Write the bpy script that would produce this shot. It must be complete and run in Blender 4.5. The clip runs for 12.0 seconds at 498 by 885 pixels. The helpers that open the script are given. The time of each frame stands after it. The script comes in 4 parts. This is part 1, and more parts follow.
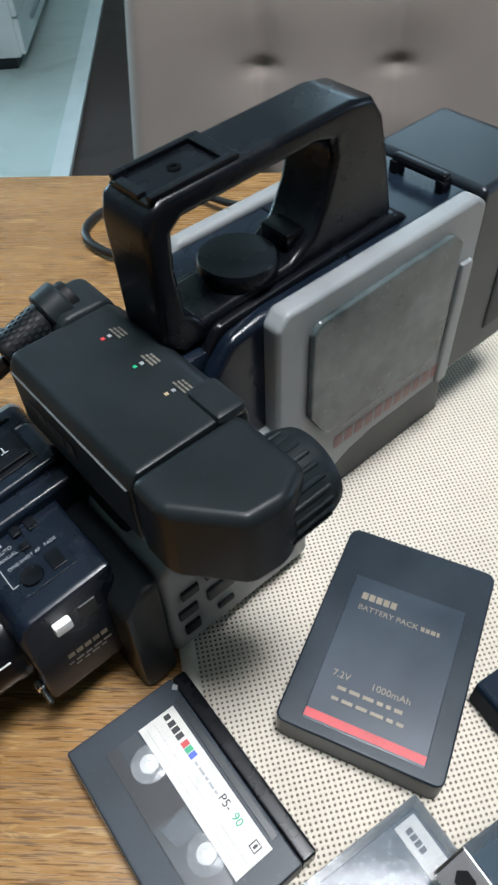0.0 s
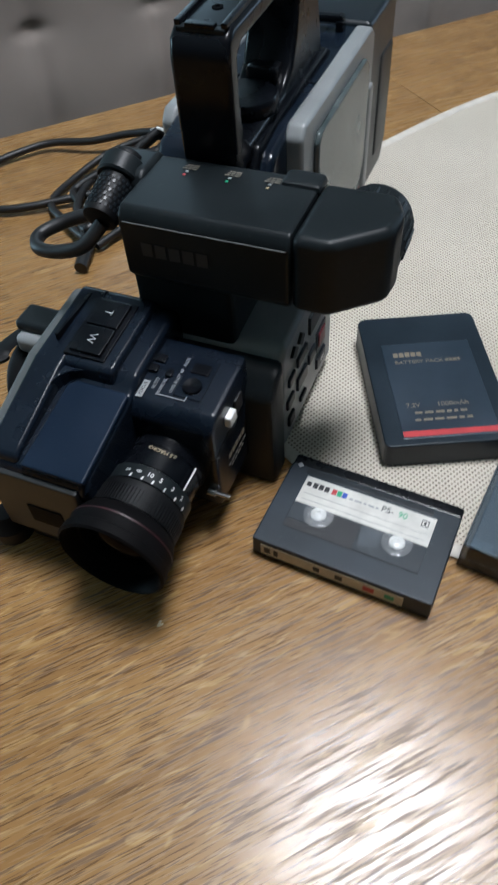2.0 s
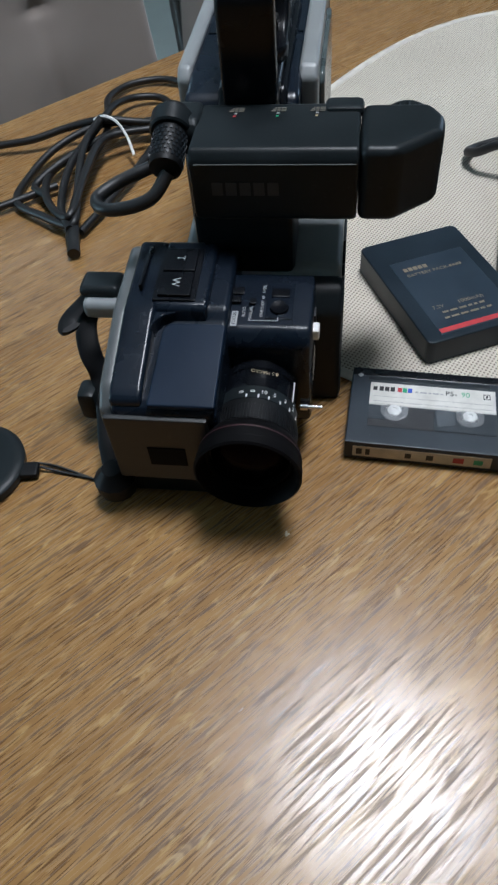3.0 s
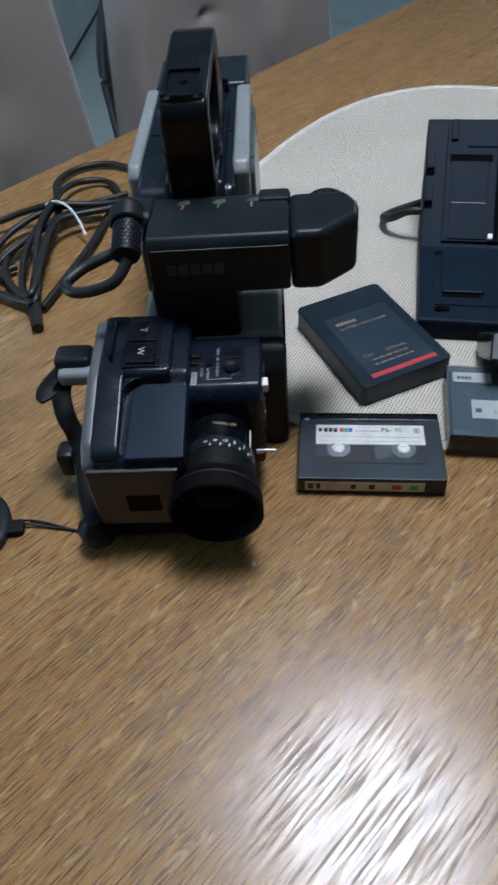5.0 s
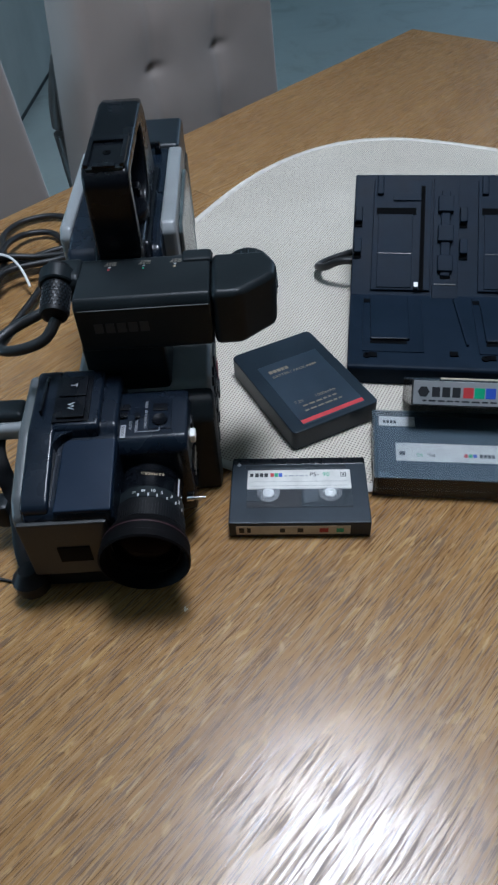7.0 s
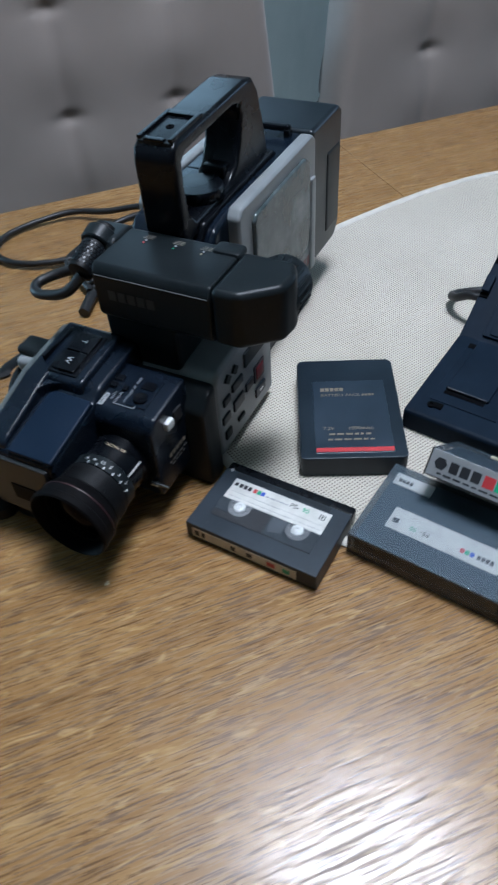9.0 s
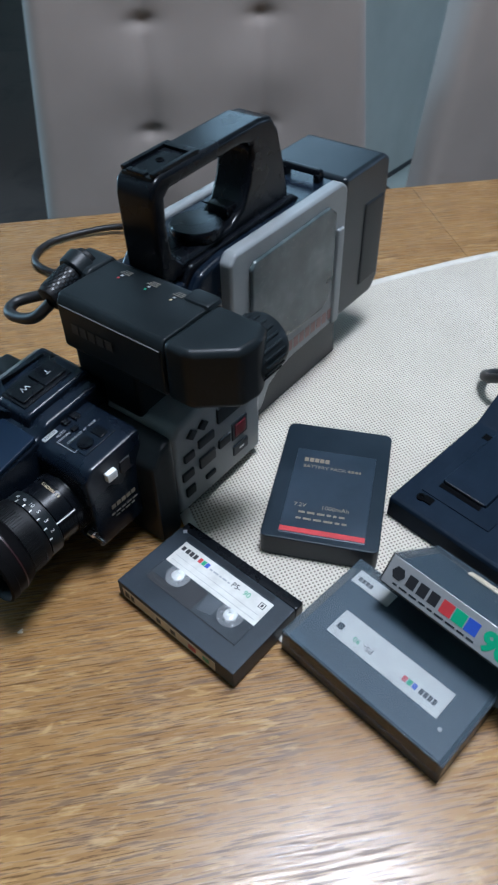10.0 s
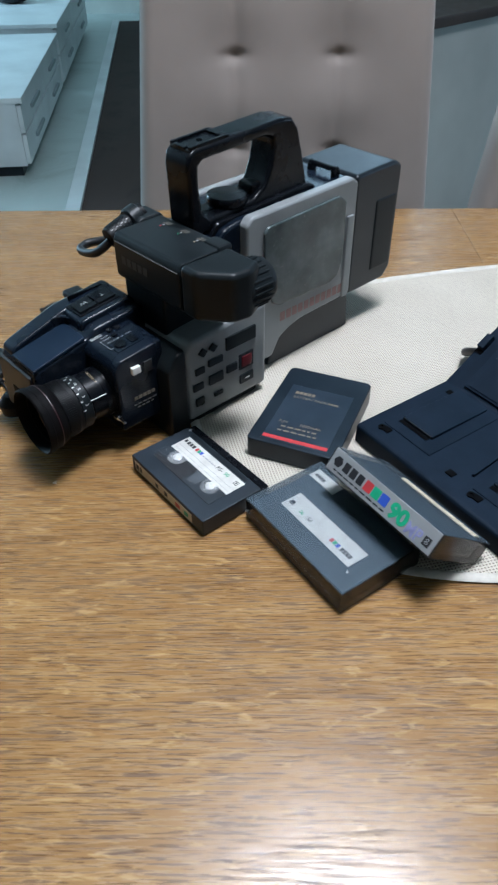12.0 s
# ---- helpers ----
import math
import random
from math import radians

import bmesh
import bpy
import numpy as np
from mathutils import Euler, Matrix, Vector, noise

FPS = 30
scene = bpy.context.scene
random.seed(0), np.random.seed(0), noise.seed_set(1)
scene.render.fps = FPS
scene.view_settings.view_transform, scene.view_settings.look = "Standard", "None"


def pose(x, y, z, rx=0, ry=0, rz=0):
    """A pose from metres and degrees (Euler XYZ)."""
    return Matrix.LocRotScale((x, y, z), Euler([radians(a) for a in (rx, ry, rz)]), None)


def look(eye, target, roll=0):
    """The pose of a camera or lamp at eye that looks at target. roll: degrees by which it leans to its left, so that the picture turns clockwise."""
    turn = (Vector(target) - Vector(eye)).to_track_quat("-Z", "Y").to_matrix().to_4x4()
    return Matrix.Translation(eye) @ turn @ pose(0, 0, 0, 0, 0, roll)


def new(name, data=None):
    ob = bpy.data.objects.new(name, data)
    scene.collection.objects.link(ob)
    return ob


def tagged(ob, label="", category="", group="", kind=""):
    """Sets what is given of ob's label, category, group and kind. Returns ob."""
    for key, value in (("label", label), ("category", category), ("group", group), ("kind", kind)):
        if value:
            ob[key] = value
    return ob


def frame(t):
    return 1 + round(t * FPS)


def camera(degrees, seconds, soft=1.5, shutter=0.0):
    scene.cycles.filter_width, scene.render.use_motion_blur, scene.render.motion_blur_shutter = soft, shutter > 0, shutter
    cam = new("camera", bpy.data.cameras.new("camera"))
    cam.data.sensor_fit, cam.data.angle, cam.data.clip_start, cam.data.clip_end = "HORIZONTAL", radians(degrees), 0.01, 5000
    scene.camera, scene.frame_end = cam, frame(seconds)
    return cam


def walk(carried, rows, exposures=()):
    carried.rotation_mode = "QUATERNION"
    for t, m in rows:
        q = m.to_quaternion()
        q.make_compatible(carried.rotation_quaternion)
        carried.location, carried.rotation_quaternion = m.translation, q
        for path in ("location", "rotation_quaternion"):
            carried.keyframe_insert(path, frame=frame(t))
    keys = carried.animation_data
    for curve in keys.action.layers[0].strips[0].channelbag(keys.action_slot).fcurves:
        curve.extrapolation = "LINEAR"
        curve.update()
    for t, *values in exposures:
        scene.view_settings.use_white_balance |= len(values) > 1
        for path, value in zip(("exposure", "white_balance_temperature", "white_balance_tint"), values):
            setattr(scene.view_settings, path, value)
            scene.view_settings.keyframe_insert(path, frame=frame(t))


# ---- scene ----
cam = camera(39.4, 12.0, soft=2.3, shutter=0.4)
PATH = [
    (0, (0.095, -0.098, 1.085), (0.004, 1.224, -0.414), -2.9),
    (0.5, (0.093, -0.114, 1.074), (0.114, 1.213, -0.423), -5.6),
    (1, (0.038, -0.152, 1.066), (0.298, 1.115, -0.459), -3.8),
    (1.5, (-0.03, -0.179, 1.078), (0.331, 1.081, -0.432), -4.4),
    (2, (-0.07, -0.184, 1.079), (0.402, 1.008, -0.457), -4.7),
    (2.5, (-0.14, -0.173, 1.078), (0.497, 0.914, -0.474), -6.3),
    (4.5, (-0.228, -0.175, 1.098), (0.642, 0.825, -0.4), -5.0),
    (5, (-0.219, -0.198, 1.117), (0.7, 0.816, -0.341), -5.6),
    (5.5, (-0.214, -0.212, 1.128), (0.768, 0.768, -0.313), -4.5),
    (6, (-0.218, -0.219, 1.127), (0.786, 0.767, -0.294), -4.8),
    (6.5, (-0.215, -0.217, 1.13), (0.815, 0.759, -0.279), -4.4),
    (8.5, (-0.105, -0.279, 1.144), (0.624, 0.962, -0.245), -2.9),
    (9, (-0.047, -0.294, 1.13), (0.392, 1.048, -0.286), -4.4),
    (9.5, (0.023, -0.274, 1.116), (0.395, 1.126, -0.263), -1.1),
    (10, (0.045, -0.265, 1.12), (0.26, 1.174, -0.252), -1.4),
    (10.5, (0.078, -0.29, 1.115), (0.123, 1.18, -0.24), -0.2),
    (11, (0.077, -0.332, 1.109), (0.044, 1.159, -0.224), -0.5),
    (11.5, (0.087, -0.374, 1.114), (0.046, 1.119, -0.217), -0.9),
    (12, (0.098, -0.422, 1.131), (0.086, 1.111, -0.153), -0.5),
]
walk(cam, [(t, look(eye, target, roll)) for t, eye, target, roll in PATH],
     exposures=[(0.0, 0.17, 6250, 10), (0.5, 0.12, 6250, 10), (1.0, -0.08, 6200, 10), (2.5, -0.40, 6050, 10), (4.5, -0.56, 5700, 10), (6.5, -0.54, 5550, 10),
                (8.5, -0.42, 5550, 10), (9.5, -0.24, 5480, 10), (10.5, -0.12, 5620, 10), (12.0, 0.0, 5780, 10)])

# ---- world and lights ----
world = bpy.data.worlds.new("world")
scene.world = world
world.use_nodes = True
world.node_tree.nodes["Background"].inputs[0].default_value = (0.75, 0.86, 1.0, 1)
world.node_tree.nodes["Background"].inputs[1].default_value = 0.3
scene.view_settings.exposure = 0.0


def area_lamp(name, m, sx, sy, watts, colour):
    la = bpy.data.lights.new(name, "AREA")
    la.shape, la.size, la.size_y, la.energy, la.color = "RECTANGLE", sx, sy, watts, colour
    ob = new(name, la)
    ob.matrix_world = m
    return ob


LAMP_X, LAMP_Y, CEIL = 0.29, 0.04, 2.50
area_lamp("ceiling_lamp_light", pose(LAMP_X, LAMP_Y, CEIL - 0.07), 0.42, 0.42, 42, (0.97, 0.98, 1.0))
area_lamp("window_light", look((-4.75, 4.2, 1.55), (-1.2, 4.4, 0.1)), 1.7, 1.25, 175, (0.58, 0.86, 1.0))
area_lamp("window_light_partition", look((0.52, 2.58, 1.94), (0.15, 0.20, 1.45)), 0.80, 0.84, 6.0, (0.58, 0.84, 1.0))
# cool fill added from the right, no window is known there
area_lamp("fill_light_side", look((5.85, 1.2, 1.6), (1.5, 0.8, 0.6)), 1.6, 1.2, 26, (0.6, 0.8, 1.0))


# ---- materials ----
def nodes_of(name):
    m = bpy.data.materials.new(name)
    m.use_nodes = True
    nt = m.node_tree
    return m, nt, nt.nodes["Principled BSDF"]


def link(nt, a, b):
    nt.links.new(a, b)


def coords(nt, scale=(1, 1, 1), rot=(0, 0, 0), space="Object"):
    tc = nt.nodes.new("ShaderNodeTexCoord")
    mp = nt.nodes.new("ShaderNodeMapping")
    mp.inputs["Scale"].default_value = scale
    mp.inputs["Rotation"].default_value = rot
    link(nt, tc.outputs[space], mp.inputs["Vector"])
    return mp.outputs["Vector"]


def noise_node(nt, vec, scale, detail=4, rough=0.55, distortion=0.0):
    n = nt.nodes.new("ShaderNodeTexNoise")
    n.inputs["Scale"].default_value = scale
    n.inputs["Detail"].default_value = detail
    n.inputs["Roughness"].default_value = rough
    n.inputs["Distortion"].default_value = distortion
    link(nt, vec, n.inputs["Vector"])
    return n.outputs["Fac"]


def ramp(nt, fac, *stops):
    r = nt.nodes.new("ShaderNodeValToRGB")
    e = r.color_ramp.elements
    while len(e) < len(stops):
        e.new(0.5)
    for el, (p, c) in zip(e, stops):
        el.position = p
        el.color = (*c, 1) if len(c) == 3 else c
    link(nt, fac, r.inputs["Fac"])
    return r.outputs["Color"]


def mix(nt, fac, a, b, kind="MIX"):
    m = nt.nodes.new("ShaderNodeMix")
    m.data_type, m.blend_type = "RGBA", kind
    for sock, v in ((m.inputs["Factor"], fac), (m.inputs["A"], a), (m.inputs["B"], b)):
        if hasattr(v, "is_linked"):
            link(nt, v, sock)
        elif isinstance(v, tuple):
            sock.default_value = (*v, 1)
        else:
            sock.default_value = v
    return m.outputs["Result"]


def to_range(nt, fac, lo, hi):
    m = nt.nodes.new("ShaderNodeMapRange")
    m.inputs["To Min"].default_value, m.inputs["To Max"].default_value = lo, hi
    link(nt, fac, m.inputs["Value"])
    return m.outputs["Result"]


def bump(nt, b, height, strength, dist):
    n = nt.nodes.new("ShaderNodeBump")
    n.inputs["Strength"].default_value, n.inputs["Distance"].default_value = strength, dist
    link(nt, height, n.inputs["Height"])
    link(nt, n.outputs["Normal"], b.inputs["Normal"])


def plastic(name, colour, rough=0.35, grain=0.12, fine=900.0, var=0.25, metal=0.0, coat=0.0, dust=0.0):
    """Moulded plastic: fine grain relief, slightly uneven colour and gloss, a little dust."""
    m, nt, b = nodes_of(name)
    v = coords(nt)
    big = noise_node(nt, v, 28, 5)
    small = noise_node(nt, v, fine, 2)
    dark = tuple(c * (1 - var) for c in colour)
    light = tuple(min(1, c * (1 + var) + 0.002) for c in colour)
    col = ramp(nt, big, (0.3, dark), (0.7, light))
    if dust:
        speck = ramp(nt, noise_node(nt, v, 260, 3, 0.7), (0.62, (0, 0, 0)), (0.75, (dust, dust, dust)))
        col = mix(nt, speck, col, (0.42, 0.40, 0.37))
    link(nt, col, b.inputs["Base Color"])
    link(nt, to_range(nt, big, max(0.03, rough - 0.1), rough + 0.12), b.inputs["Roughness"])
    b.inputs["Metallic"].default_value = metal
    b.inputs["Coat Weight"].default_value = coat
    if grain:
        bump(nt, b, small, grain, 0.0004)
    return m


def plain(name, colour, rough=0.5, metal=0.0, size=120.0):
    m, nt, b = nodes_of(name)
    v = coords(nt)
    n = noise_node(nt, v, size, 4)
    link(nt, ramp(nt, n, (0.3, tuple(c * 0.85 for c in colour)), (0.7, tuple(min(1, c * 1.1) for c in colour))), b.inputs["Base Color"])
    b.inputs["Roughness"].default_value = rough
    b.inputs["Metallic"].default_value = metal
    return m


def glassy(name, colour, rough=0.05, alpha=0.3):
    """Clear thin plastic: part of the light goes straight through, part is the tinted glossy skin."""
    m, nt, b = nodes_of(name)
    b.inputs["Base Color"].default_value = (*colour, 1)
    v = coords(nt)
    link(nt, to_range(nt, noise_node(nt, v, 60, 5), rough, rough + 0.15), b.inputs["Roughness"])
    tr = nt.nodes.new("ShaderNodeBsdfTransparent")
    mx = nt.nodes.new("ShaderNodeMixShader")
    mx.inputs[0].default_value = alpha
    link(nt, tr.outputs[0], mx.inputs[1])
    link(nt, b.outputs[0], mx.inputs[2])
    link(nt, mx.outputs[0], nt.nodes["Material Output"].inputs["Surface"])
    return m


def oak():
    m, nt, b = nodes_of("varnished_oak")
    bands = noise_node(nt, coords(nt, (1.4, 15, 15)), 3.0, 7, 0.62, 1.0)
    fibre = noise_node(nt, coords(nt, (7, 260, 60)), 2.4, 6, 0.7)
    pores = noise_node(nt, coords(nt, (17, 330, 60)), 2.6, 3, 0.55, 0.25)
    lines = noise_node(nt, coords(nt, (13, 250, 60)), 2.2, 3, 0.55, 0.3)
    flecks = noise_node(nt, coords(nt, (20, 95, 40)), 2.0, 3, 0.55, 0.9)
    col = ramp(nt, bands, (0.28, (0.200, 0.106, 0.036)), (0.5, (0.288, 0.161, 0.059)), (0.72, (0.375, 0.222, 0.086)))
    col = mix(nt, to_range(nt, fibre, 0.0, 0.5), col, (0.255, 0.136, 0.050))
    p = ramp(nt, pores, (0.550, (0, 0, 0)), (0.600, (0.68, 0.68, 0.68)))
    col = mix(nt, p, col, (0.060, 0.026, 0.009))
    ln = ramp(nt, lines, (0.565, (0, 0, 0)), (0.612, (0.62, 0.62, 0.62)))
    col = mix(nt, ln, col, (0.066, 0.029, 0.010))
    fl = ramp(nt, flecks, (0.58, (0, 0, 0)), (0.68, (0.42, 0.42, 0.42)))
    col = mix(nt, fl, col, (0.56, 0.365, 0.155))
    link(nt, col, b.inputs["Base Color"])
    # varnish: smooth between the grain lines, rougher in the open pores
    link(nt, ramp(nt, lines, (0.46, (0.22, 0.22, 0.22)), (0.62, (0.42, 0.42, 0.42))), b.inputs["Roughness"])
    b.inputs["Specular IOR Level"].default_value = 0.45
    deep = nt.nodes.new("ShaderNodeMath")
    deep.operation = "ADD"
    link(nt, p, deep.inputs[0])
    link(nt, ln, deep.inputs[1])
    add = nt.nodes.new("ShaderNodeMath")
    add.operation = "SUBTRACT"
    link(nt, fibre, add.inputs[0])
    link(nt, deep.outputs[0], add.inputs[1])
    bump(nt, b, add.outputs[0], 0.08, 0.0005)
    return m


def woven():
    """Cream plastic weave with small dark holes in rows."""
    m, nt, b = nodes_of("cream_weave")
    v = coords(nt)
    w1 = nt.nodes.new("ShaderNodeTexWave")
    w1.bands_direction = "X"
    w1.inputs["Scale"].default_value = 126
    w1.inputs["Distortion"].default_value = 0.6
    w1.inputs["Detail Scale"].default_value = 3
    link(nt, v, w1.inputs["Vector"])
    w2 = nt.nodes.new("ShaderNodeTexWave")
    w2.bands_direction = "Y"
    w2.inputs["Scale"].default_value = 126
    w2.inputs["Distortion"].default_value = 0.6
    w2.inputs["Detail Scale"].default_value = 3
    link(nt, v, w2.inputs["Vector"])
    mul = nt.nodes.new("ShaderNodeMath")
    mul.operation = "MULTIPLY"
    link(nt, w1.outputs["Fac"], mul.inputs[0])
    link(nt, w2.outputs["Fac"], mul.inputs[1])
    big = noise_node(nt, v, 9, 5)
    thread = ramp(nt, big, (0.3, (0.515, 0.468, 0.390)), (0.7, (0.605, 0.553, 0.468)))
    hole = ramp(nt, mul.outputs[0], (0.38, (0, 0, 0)), (0.66, (1, 1, 1)))
    link(nt, mix(nt, hole, thread, (0.13, 0.108, 0.085)), b.inputs["Base Color"])
    b.inputs["Roughness"].default_value = 0.6
    inv = nt.nodes.new("ShaderNodeMath")
    inv.operation = "SUBTRACT"
    inv.inputs[0].default_value = 1.0
    link(nt, mul.outputs[0], inv.inputs[1])
    bump(nt, b, inv.outputs[0], 0.6, 0.0012)
    return m


def velvet():
    m, nt, b = nodes_of("taupe_velour")
    v = coords(nt)
    big = noise_node(nt, v, 5, 4)
    fine = noise_node(nt, v, 700, 2)
    link(nt, ramp(nt, big, (0.25, (0.235, 0.201, 0.180)), (0.75, (0.292, 0.252, 0.226))), b.inputs["Base Color"])
    b.inputs["Roughness"].default_value = 0.85
    b.inputs["Sheen Weight"].default_value = 0.22
    bump(nt, b, fine, 0.25, 0.0005)
    return m


def tiles(name, a, c, rough):
    m, nt, b = nodes_of(name)
    v = coords(nt)
    veins = noise_node(nt, v, 2.2, 8, 0.65, 1.4)
    link(nt, ramp(nt, veins, (0.3, a), (0.48, c), (0.7, tuple(x * 1.08 for x in c))), b.inputs["Base Color"])
    link(nt, to_range(nt, veins, rough, rough + 0.15), b.inputs["Roughness"])
    return m


OAK = oak()
MAT = woven()
BIND = plain("white_binding", (0.545, 0.515, 0.455), 0.6)
VELVET = velvet()
DARKWOOD = plastic("dark_stained_wood", (0.035, 0.022, 0.016), 0.4, 0.2, 200)
NAVY = plastic("navy_black_plastic", (0.0038, 0.0074, 0.0142), 0.25, 0.04, 1100, 0.2, dust=0.02)
BLACK = plastic("black_plastic", (0.0022, 0.0030, 0.0048), 0.26, 0.03, 1000, 0.3, dust=0.012)
MATT = plastic("matt_black_plastic", (0.0088, 0.0120, 0.0138), 0.37, 0.06, 800, 0.2, dust=0.02)
INNER = plastic("blackened_hood", (0.0022, 0.0020, 0.0023), 0.55, 0.06, 800, 0.3)
RUBBER = plastic("black_rubber", (0.0032, 0.0036, 0.0044), 0.5, 0.1, 600)
GREY = plastic("grey_plastic", (0.205, 0.218, 0.222), 0.36, 0.05, 1000, 0.12, dust=0.04)
SATIN = plastic("satin_navy_plastic", (0.0054, 0.0130, 0.0280), 0.36, 0.05, 1100, 0.1, dust=0.012)
# darker copy of the panel grey, carries the grip flank's shade
FLANKSHADE = plastic("shaded_flank_grey", (0.075, 0.081, 0.084), 0.40, 0.05, 1000, 0.12, dust=0.04)
# grey plastic darkened: the front plate's shade is put into its colour
SHADEGREY = plastic("shaded_grey_plastic", (0.0125, 0.0135, 0.0145), 0.45, 0.05, 1000, 0.12, dust=0.03)
def smoky():
    """Scuffed translucent window: cloudy haze, fine dust and a few scratches."""
    m, nt, b = nodes_of("smoky_window")
    v = coords(nt)
    cloud = noise_node(nt, v, 24, 4, 0.55, 0.15)
    col = ramp(nt, cloud, (0.34, (0.024, 0.034, 0.035)), (0.52, (0.055, 0.072, 0.074)), (0.72, (0.130, 0.150, 0.150)))
    speck = ramp(nt, noise_node(nt, v, 420, 3, 0.7), (0.64, (0, 0, 0)), (0.74, (0.35, 0.35, 0.35)))
    scratch = ramp(nt, noise_node(nt, coords(nt, (40, 1, 420), (0, 0.5, 0)), 1.6, 3), (0.66, (0, 0, 0)), (0.70, (0.22, 0.22, 0.22)))
    col = mix(nt, scratch, mix(nt, speck, col, (0.42, 0.40, 0.37)), (0.30, 0.31, 0.31))
    link(nt, col, b.inputs["Base Color"])
    link(nt, to_range(nt, cloud, 0.10, 0.34), b.inputs["Roughness"])
    return m


BASEGREY = plastic("dark_grey_plastic", (0.0070, 0.0112, 0.0155), 0.36, 0.08, 900, 0.2, dust=0.02)
SMOKE = smoky()
CASSETTE = plastic("cassette_plastic", (0.0145, 0.0225, 0.0315), 0.46, 0.03, 1200, 0.2, dust=0.03)
BATT = plastic("battery_plastic", (0.0075, 0.0150, 0.0232), 0.36, 0.1, 900, 0.25, dust=0.02)
BATTLABEL = plastic("battery_label", (0.0160, 0.0275, 0.0425), 0.32, 0.02, 900, 0.2)
CHARGER = plastic("charger_plastic", (0.0056, 0.0115, 0.0212), 0.50, 0.06, 900, 0.2, dust=0.012)
for dull, level in ((CHARGER, 0.06), (INNER, 0.05), (MATT, 0.18), (BLACK, 0.24), (NAVY, 0.32), (BASEGREY, 0.40), (BATT, 0.32), (CASSETTE, 0.35), (RUBBER, 0.18), (SATIN, 0.14)):
    dull.node_tree.nodes["Principled BSDF"].inputs["Specular IOR Level"].default_value = level
BATTINK = plain("dull_gold_print", (0.19, 0.16, 0.115), 0.45)
DIMINK = plain("dim_print", (0.13, 0.12, 0.10), 0.5)
BAND = plastic("dark_leader", (0.026, 0.034, 0.042), 0.3, 0.0)
LEADER = plain("grey_leader", (0.10, 0.115, 0.13), 0.25)
# darkened finish for unseen walls, keeps bounced light off the front faces
LOWBOUNCE = plain("low_bounce_wall", (0.14, 0.13, 0.12), 0.8)
FADED = plain("faded_red_print", (0.24, 0.13, 0.125), 0.5)
FAINT = plain("faint_print", (0.022, 0.023, 0.025), 0.5)
RED = plain("red_print", (0.44, 0.036, 0.042), 0.45)
GREEN = plain("green_print", (0.02, 0.32, 0.16), 0.4)
BLUE = plain("blue_print", (0.03, 0.08, 0.42), 0.4)
PURPLE = plain("violet_print", (0.25, 0.26, 0.45), 0.4)
WHITE = plain("white_print", (0.75, 0.75, 0.73), 0.5)
GOLD = plain("gold_print", (0.42, 0.33, 0.20), 0.4)
PALE = plain("pale_print", (0.30, 0.31, 0.32), 0.5)
FADELINE = plain("dull_line", (0.055, 0.06, 0.06), 0.5)
INK = plain("black_ink", (0.012, 0.013, 0.016), 0.5)
PAPER = plain("paper_label", (0.57, 0.56, 0.525), 0.6)
# near-black colour that paints the shade of openings onto solid parts
RECESS_SHADE = plain("recess_shade", (0.0012, 0.0016, 0.0022), 0.8)
RECESS_SHADE.node_tree.nodes["Principled BSDF"].inputs["Specular IOR Level"].default_value = 0.05
LENSGLASS = plastic("lens_glass", (0.0014, 0.0010, 0.0018), 0.10, 0.0)
LENSGLASS.node_tree.nodes["Principled BSDF"].inputs["Specular IOR Level"].default_value = 0.03
LENSGLASS.node_tree.nodes["Principled BSDF"].inputs["Specular Tint"].default_value = (0.75, 0.45, 0.85, 1)
CREAM = plain("cream_card", (0.55, 0.48, 0.36), 0.6)
SILVER = plastic("silver_label", (0.36, 0.37, 0.38), 0.32, 0.02, 500, 0.08, metal=0.45)
CHROME = plain("bright_metal", (0.7, 0.7, 0.7), 0.18, 1.0)
BURGUNDY = plain("dark_red_button", (0.12, 0.008, 0.014), 0.3)
DARKRED = plain("deep_red_paint", (0.026, 0.0045, 0.0065), 0.4)
REEL = glassy("clear_reel_plastic", (0.60, 0.62, 0.64), 0.05, 0.26)
HUB = plain("white_hub_plastic", (0.74, 0.75, 0.74), 0.22)
CLEAR = glassy("clear_plastic", (0.17, 0.235, 0.29), 0.03, 0.15)
CLEARSIDE = glassy("smoky_clear_plastic", (0.040, 0.038, 0.036), 0.08, 0.62)
CLEARWIN = glassy("clear_window", (0.10, 0.11, 0.12), 0.05, 0.07)
CORD = plastic("black_cord", (0.0055, 0.0058, 0.0065), 0.48, 0.1, 500)
TWIST = plain("white_twist_tie", (0.7, 0.7, 0.68), 0.5)
HANDLE = plain("brushed_handle", (0.30, 0.36, 0.38), 0.5)
CABINET = plain("white_lacquer", (0.72, 0.77, 0.78), 0.35, size=3.0)
TILE = tiles("pale_marble_tile", (0.40, 0.47, 0.44), (0.54, 0.62, 0.60), 0.25)
DARKFLOOR = tiles("dark_floorboard", (0.026, 0.017, 0.014), (0.048, 0.033, 0.028), 0.85)
WALLPAINT = plain("pale_wall_paint", (0.45, 0.475, 0.445), 0.7, size=2.5)
CEILPAINT = plain("ceiling_paint", (0.75, 0.75, 0.73), 0.8, size=2.0)
GLOW = bpy.data.materials.new("lamp_diffuser")
GLOW.use_nodes = True
GLOW.node_tree.nodes["Principled BSDF"].inputs["Emission Color"].default_value = (1, 0.96, 0.9, 1)
GLOW.node_tree.nodes["Principled BSDF"].inputs["Emission Strength"].default_value = 6


